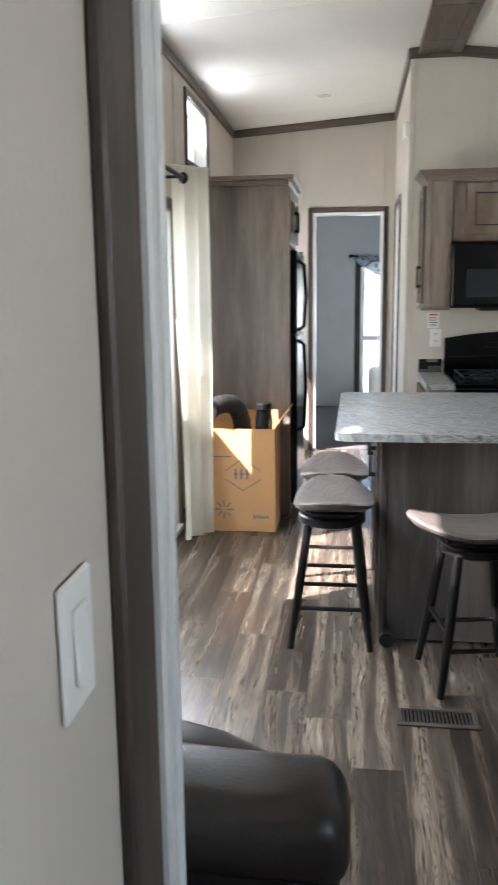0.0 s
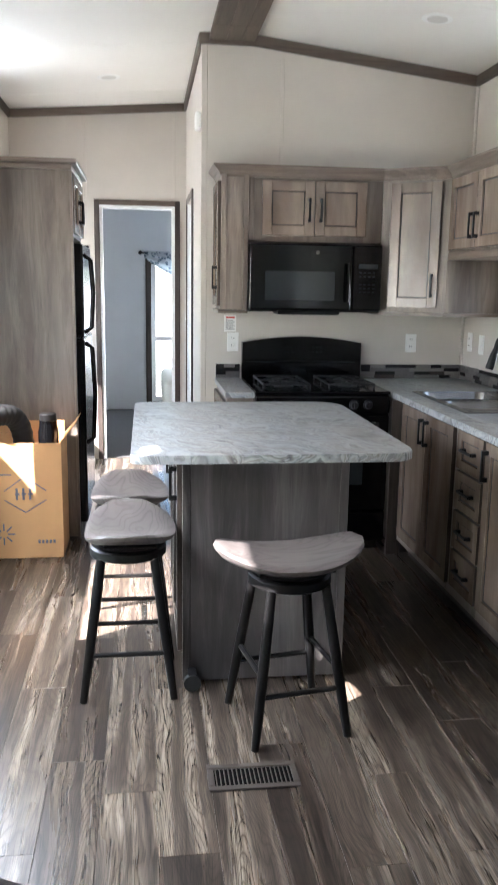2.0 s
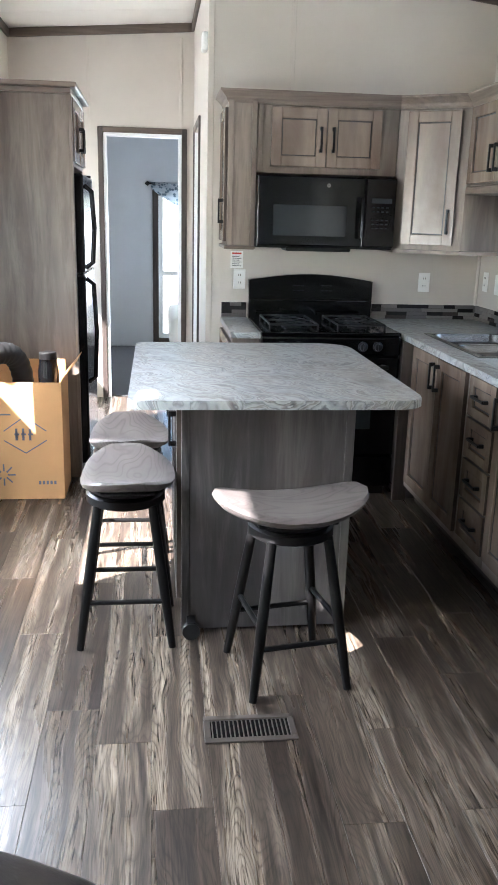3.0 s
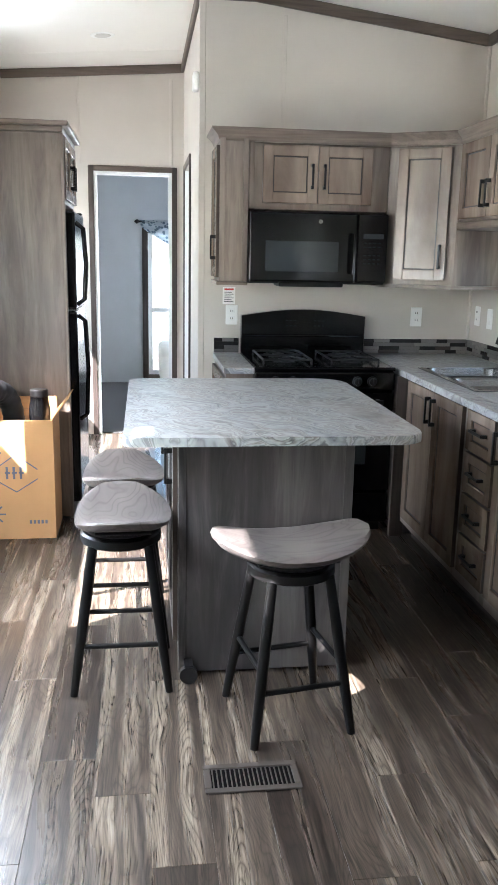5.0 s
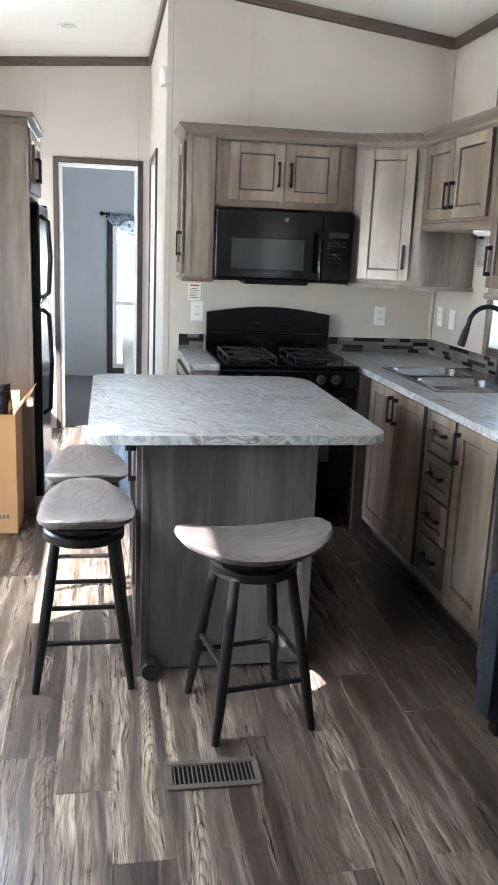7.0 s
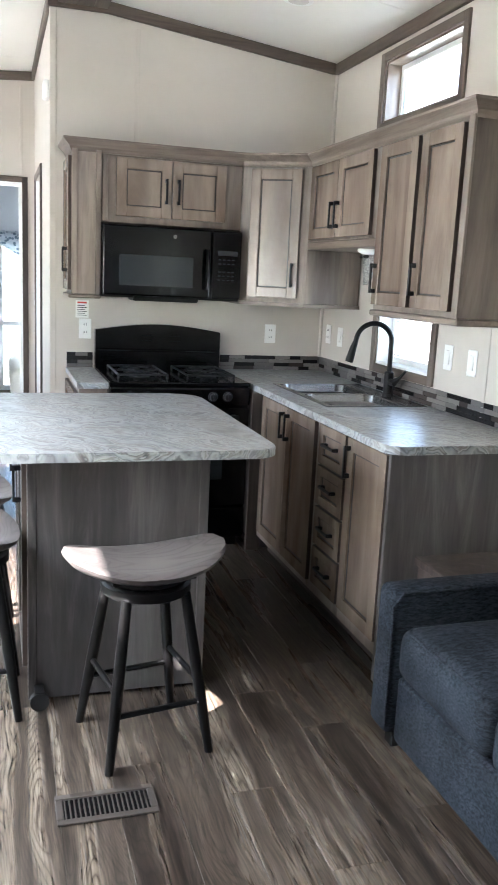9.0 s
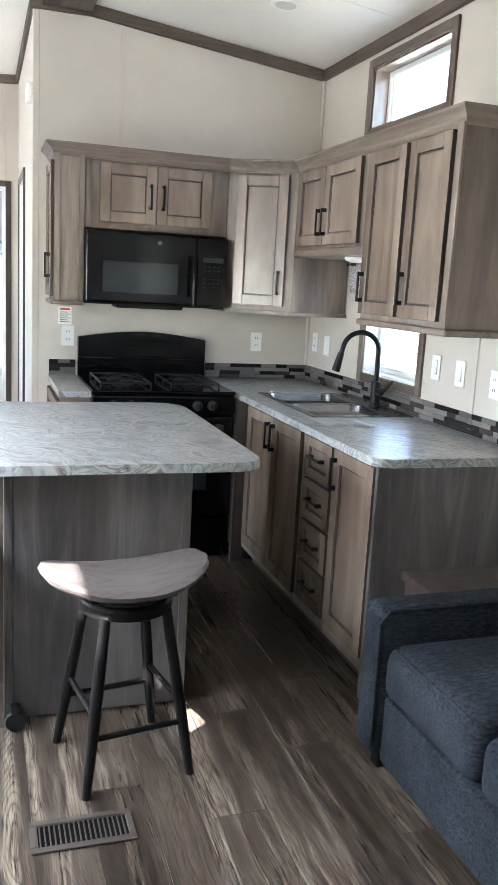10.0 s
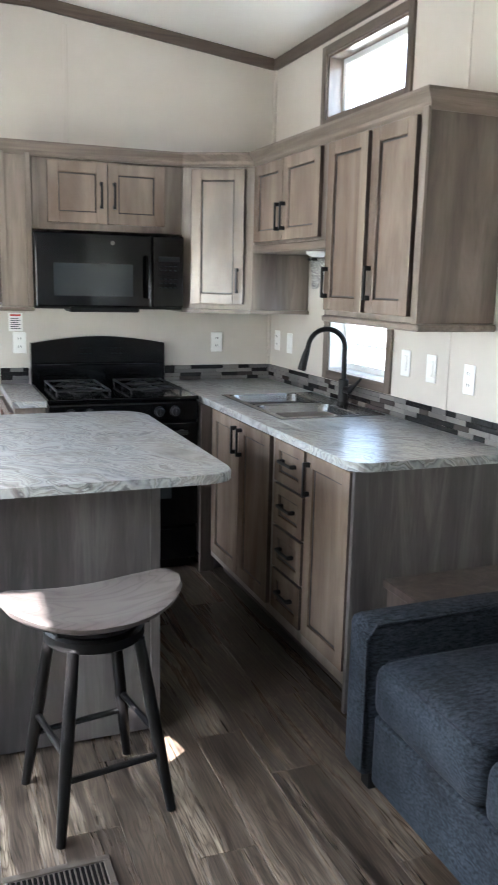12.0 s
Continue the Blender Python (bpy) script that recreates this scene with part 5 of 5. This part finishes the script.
def sofa():
    root = thing("sofa", "blue denim upholstered sofa with piped seat cushions", "sofa", (1.0, 1.9, 0))
    xf, ya = 0.618, 2.782
    part("base", box(xf + 0.018, 1.40, 1.0, ya - 0.126, 0.05, 0.27, 0.015, 2), FABRIC, root)
    for a, b in ((ya - 0.122, ya), (0.86, 0.995)):
        part("arm", cushion(xf - 0.01, 1.40, a, b, 0.06, 0.545, 0.03, 0.01), FABRIC, root, smooth="all")
        part("piping", tube([(xf - 0.008, a + 0.004, 0.1), (xf - 0.01, a + 0.004, 0.5), (xf + 0.02, a + 0.004, 0.54), (1.3, a + 0.004, 0.545)], 0.005, 8), FABRIC, root)
    for a, b in ((ya - 0.627, ya - 0.126), (ya - 1.137, ya - 0.632), (0.997, ya - 1.142)):
        if b - a < 0.1:
            continue
        c = part("seat_cushion", cushion(xf, 1.2, a, b, 0.272, 0.445, 0.05, 0.022), FABRIC, root, smooth="all")
        loop = [(xf + 0.02, a + 0.05, 0.437), (xf + 0.05, a + 0.02, 0.437), (1.15, a + 0.02, 0.437), (1.15, b - 0.02, 0.437), (xf + 0.05, b - 0.02, 0.437), (xf + 0.02, b - 0.05, 0.437)]
        part("piping", tube(loop, 0.005, 8, closed=True), FABRIC, c)
    part("backrest", cushion(1.15, 1.41, 1.0, ya - 0.14, 0.4, 0.86, 0.06, 0.01), FABRIC, root, smooth="all")
    for x, y in ((xf + 0.06, ya - 0.07), (xf + 0.06, 0.93), (1.35, ya - 0.07), (1.35, 0.93)):
        part("foot", box(x - 0.025, x + 0.025, y - 0.025, y + 0.025, 0.0, 0.06, 0.004), STOOLB, root)
    return root


sofa()
table = thing("side_table", "low dark brown wooden side table between sofa and counter", "table", (1.1, 2.95, 0))
part("tabletop", box(0.905, 1.41, 2.81, 3.085, 0.47, 0.5, 0.003), TRIMZ, table)
part("apron", box(0.915, 1.4, 2.82, 3.07, 0.4, 0.469, 0.003), TRIMZ, table)
for x in (0.94, 1.38):
    for y in (2.86, 3.05):
        part("leg", box(x - 0.02, x + 0.02, y - 0.01, y + 0.01, 0.0, 0.399, 0.003), TRIMZ, table)


def recliner():
    """A leather armchair that stands sideways to the entry, so that one arm is nearest."""
    root = thing("leather_armchair", "dark brown leather armchair with padded arms", "armchair", (-1.05, 1.36, 0))
    arm = part("arm", cushion(-1.45, -0.585, 1.03, 1.19, 0.12, 0.66, 0.045, 0.0), LEATHER, root, smooth="all")
    pad = cushion(-1.42, -0.57, 1.01, 1.205, 0.585, 0.722, 0.05, 0.012)
    for v in pad.verts:
        v.co.z += 0.006 * math.sin(11 * v.co.x) - 0.022 * max(0.0, (v.co.x + 0.64) / 0.07) ** 2
    part("arm_pad", pad, LEATHER, arm, smooth="all")
    far = cushion(-1.4, -0.6, 1.5, 1.7, 0.08, 0.475, 0.075, 0.02)
    for v in far.verts:
        if v.co.z > 0.25:
            v.co.z -= 0.14 * max(0.0, (v.co.x + 0.92) / 0.32) ** 1.5 + 0.01 * math.sin(9 * v.co.x + 2)
    part("arm", far, LEATHER, root, "slumped leather arm", smooth="all")
    part("seat", cushion(-1.25, -0.62, 1.2, 1.49, 0.2, 0.42, 0.06, 0.02), LEATHER, root, smooth="all")
    part("backrest", cushion(-1.6, -1.26, 1.05, 1.68, 0.2, 0.85, 0.1, 0.02), LEATHER, root, smooth="all")
    part("base", box(-1.4, -0.64, 1.06, 1.66, 0.0, 0.15, 0.01), BLACKM, root)
    return root


recliner()

# ---- fixtures ----


def plate(x, y, z, facing, kind):
    """A wall plate: x, y, z its middle; facing the way it looks."""
    names = {"outlet": ("electrical_outlet", "white duplex outlet on the cream wall"), "switch": ("light_switch", "white rocker light switch on the cream wall"), "double": ("light_switch", "white double rocker light switch plate"), "blank": ("wall_plate", "white blank wall plate")}
    root = thing(names[kind][0], names[kind][1], "outlet" if kind == "outlet" else "switch", (x, y, z), "wall plates")
    rot = {"s": 0, "w": -90, "e": 90}[facing]
    m = Matrix.Rotation(radians(rot), 4, "Z")
    w = 0.058 if kind == "double" else 0.036
    part("cover_plate", box(-w, w, -0.006, 0, -0.058, 0.058, 0.003), PLASTIC, root, m=m)
    if kind == "outlet":
        for s in (-0.022, 0.022):
            part("socket", box(-0.016, 0.016, -0.008, -0.006, s - 0.014, s + 0.014, 0.002), PLASTIC, root, m=m)
            bm = box(-0.008, -0.005, -0.0086, -0.0078, s - 0.004, s + 0.007)
            box(0.005, 0.008, -0.0086, -0.0078, s - 0.004, s + 0.007, bm=bm)
            part("slot", bm, DARKHOLE, root, m=m)
    elif kind != "blank":
        for cx in (-0.023, 0.023) if kind == "double" else (0.0,):
            bm = box(cx - 0.0165, cx + 0.0165, -0.012, -0.006, -0.033, 0.033, 0.002)
            for v in bm.verts:
                if v.co.z > 0 and v.co.y < -0.009:
                    v.co.y += 0.004
            part("rocker", bm, PLASTIC, root, m=m)
    return root


plate(-0.055, YK - 0.001, 1.138, "s", "outlet")
plate(1.085, YK - 0.001, 1.137, "s", "outlet")
plate(XR - 0.001, 5.28, 1.155, "w", "outlet")
plate(XR - 0.001, 5.1, 1.15, "w", "switch")
plate(XR - 0.001, 3.85, 1.16, "w", "switch")
plate(XR - 0.001, 3.65, 1.155, "w", "switch")
plate(XR - 0.001, 3.39, 1.14, "w", "outlet")
plate(XH - 0.001, 7.17, 1.22, "w", "switch")
plate(-0.799, 0.55, 1.19, "e", "switch")

smoke = thing("smoke_alarm", "small white alarm box high on the hallway wall", "alarm", (XH, 5.6, 2.45))
part("cover", box(XH - 0.035, XH - 0.001, 5.5, 5.6, 2.40, 2.50, 0.012, 3), PLASTIC, smoke, smooth=True)

sticker = thing("warning_label", "white paper warning label with red heading", "label", (-0.07, YK, 1.29))
part("paper", box(-0.11, -0.035, YK - 0.0015, YK - 0.0003, 1.2, 1.3), PAPER, sticker)
part("heading", box(-0.1, -0.045, YK - 0.002, YK - 0.0012, 1.282, 1.292), REDINK, sticker, "red printed heading")
bm = bmesh.new()
for i in range(6):
    box(-0.1, -0.045 - 0.012 * (i % 2), YK - 0.002, YK - 0.0012, 1.213 + i * 0.011, 1.2165 + i * 0.011, bm=bm)
part("lines_of_print", bm, GREYGLASS, sticker, "grey lines of print")


def register():
    x0, x1, y0, y1 = -0.415, -0.135, 2.535, 2.667
    root = thing("floor_register", "brown metal floor vent register with slots", "vent", ((x0 + x1) / 2, (y0 + y1) / 2, 0.0))
    bm = bmesh.new()
    for a, b, c, d in ((x0, x1, y0, y0 + 0.022), (x0, x1, y1 - 0.022, y1), (x0, x0 + 0.02, y0 + 0.022, y1 - 0.022), (x1 - 0.02, x1, y0 + 0.022, y1 - 0.022)):
        box(a, b, c, d, 0.001, 0.007, 0.002, bm=bm)
    part("frame", bm, VENT, root)
    # flat black sheet painted as the shade inside the duct
    part("duct", box(x0 + 0.02, x1 - 0.02, y0 + 0.022, y1 - 0.022, 0.001, 0.002), DARKHOLE, root)
    n = 18
    for i in range(n):
        x = x0 + 0.024 + (x1 - x0 - 0.055) * i / (n - 1)
        part("slat", box(x, x + 0.0038, y0 + 0.022, y1 - 0.022, 0.002, 0.0045), VENT, root)
    return root


register()


def downlight(x, y):
    z = roof_z(x)
    root = thing("ceiling_light", "small round recessed ceiling light, switched off", "ceiling light", (x, y, z), "recessed ceiling lights")
    tilt = 0.08 if x < 0 else -0.08
    m = Matrix.Rotation(-tilt, 4, "Y")
    part("ring", lathe([(0.075, -0.004), (0.08, -0.002), (0.08, 0.006), (0.05, 0.006)], 28), PLASTIC, root, m=m, smooth=True)
    part("lens", lathe([(0.052, -0.006), (0.052, 0.002), (0.04, 0.003)], 24), LENS, root, m=m, smooth=True)


for t_x, t_y in ((-0.826, 6.38), (-0.374, 4.22), (0.885, 4.23), (0.878, 4.63)):
    downlight(t_x, t_y)

# ---- bedroom seen through the doorway ----
YB = 10.1
win = thing("window_9", "tall bright bedroom window with dark wood casing", "window", (0.0, YB, 0.1), kind="structure")
part("side_casing", box(-0.585, -0.52, YB - 0.02, YB - 0.001, 0.04, 1.77, 0.003), TRIMZ, win)
part("side_casing", box(0.6, 0.665, YB - 0.02, YB - 0.001, 0.04, 1.77, 0.003), TRIMZ, win)
part("head_casing", box(-0.52, 0.6, YB - 0.02, YB - 0.001, 1.705, 1.77, 0.003), TRIMX, win)
part("sill_casing", box(-0.52, 0.6, YB - 0.02, YB - 0.001, 0.04, 0.1, 0.003), TRIMX, win)
bm = box(-0.52, -0.47, YB + 0.03, YB + 0.06, 0.1, 1.705)
box(0.55, 0.6, YB + 0.03, YB + 0.06, 0.1, 1.705, bm=bm)
box(-0.47, 0.55, YB + 0.03, YB + 0.06, 0.82, 0.87, bm=bm)
box(-0.47, 0.55, YB + 0.03, YB + 0.06, 0.1, 0.15, bm=bm)
part("window_frame", bm, WHITE, win)
for z0, z1 in ((0.15, 0.82), (0.87, 1.7)):
    g = part("pane", box(-0.47, 0.55, YB + 0.043, YB + 0.048, z0, z1), GLASS, win)
    g.visible_shadow = False
rod2 = thing("bedroom_curtain_rod", "black curtain rod with ball finial over the bedroom window", "curtain rod", (-0.1, YB - 0.06, 1.8))
part("rod", tube([(-0.62, YB - 0.06, 1.83), (0.7, YB - 0.06, 1.83)], 0.011, 10), BLACKM, rod2, smooth=True)
bm = lathe([(0.006, -0.028), (0.028, 0.0), (0.006, 0.028)], 14)
bmesh.ops.transform(bm, matrix=Matrix.Translation((-0.64, YB - 0.06, 1.83)) @ Matrix.Rotation(radians(90), 4, "Y"), verts=bm.verts[:])
part("finial", bm, BLACKM, rod2, smooth=True)
part("bracket", tube([(-0.55, YB - 0.06, 1.83), (-0.55, YB - 0.001, 1.83)], 0.008, 8), BLACKM, rod2)


def swag():
    """A cloth valance that falls in a slant from the rod's end."""
    bm = bmesh.new()
    n, m = 30, 8
    grid = []
    for i in range(n + 1):
        u = i / n
        x = -0.6 + 1.2 * u
        drop = 0.06 + 0.34 * (1 - abs(2 * u - 1)) ** 0.8
        grid.append([bm.verts.new((x, YB - 0.06 - 0.014 * math.sin(8 * v / m * 2 + 3 * u) - 0.012, 1.845 - drop * v / m)) for v in range(m + 1)])
    for i in range(n):
        for j in range(m):
            bm.faces.new((grid[i][j], grid[i][j + 1], grid[i + 1][j + 1], grid[i + 1][j]))
    bmesh.ops.solidify(bm, geom=bm.faces[:], thickness=0.003)
    return bm


tagged(part("window_valance", swag(), VALANCE, smooth="all"), "pale blue-grey cloth valance on the bedroom curtain rod", "valance")


def bed():
    root = thing("bed", "bed with pale cover under the bedroom window", "bed", (0.35, 9.3, 0.0))
    part("mattress", cushion(-0.42, 1.2, 8.6, 10.0, 0.2, 0.52, 0.08, 0.05), CURTAIN, root, smooth="all")
    part("bed_base", box(-0.38, 1.15, 8.65, 9.95, 0.0, 0.2, 0.01), TRIMX, root)


bed()

# ---- floor planks ----
floor = thing("floor", "grey-brown wood-look vinyl plank floor", "floor", (0, 3, 0), kind="structure")
PW, PL = 0.1632, 0.914
JOINTS = {-1: 2.738, 0: 2.56, 1: 2.271, 2: 2.6, 3: 1.86, 4: 2.18, 5: 2.575, 6: 4.038, 7: 2.864, 8: 3.3}
rng = random.Random(7)
plank_meshes = {}
for row in range(-6, 14):
    xa, xb = -0.733 + PW * row, -0.733 + PW * (row + 1)
    xa, xb = max(xa, XL), min(xb, XR)
    if xb - xa < 0.02:
        continue
    y = JOINTS.get(row, rng.random() * PL) - 5 * PL
    while y < YR:
        a, b = max(y, YN), min(y + PL, YR + 0.05)
        y += PL
        if b - a < 0.03:
            continue
        key = (round(xb - xa, 3), round(b - a, 3))
        if key not in plank_meshes:
            ob = part("plank", box(0.0004, xb - xa - 0.0004, 0.0004, b - a - 0.0004, -0.005, 0.0, 0.0006), FLOOR, floor)
            plank_meshes[key] = ob.data
        else:
            ob = new("plank", plank_meshes[key])
            ob.parent = floor
        ob.location = Vector((xa, a, 0)) - floor.location
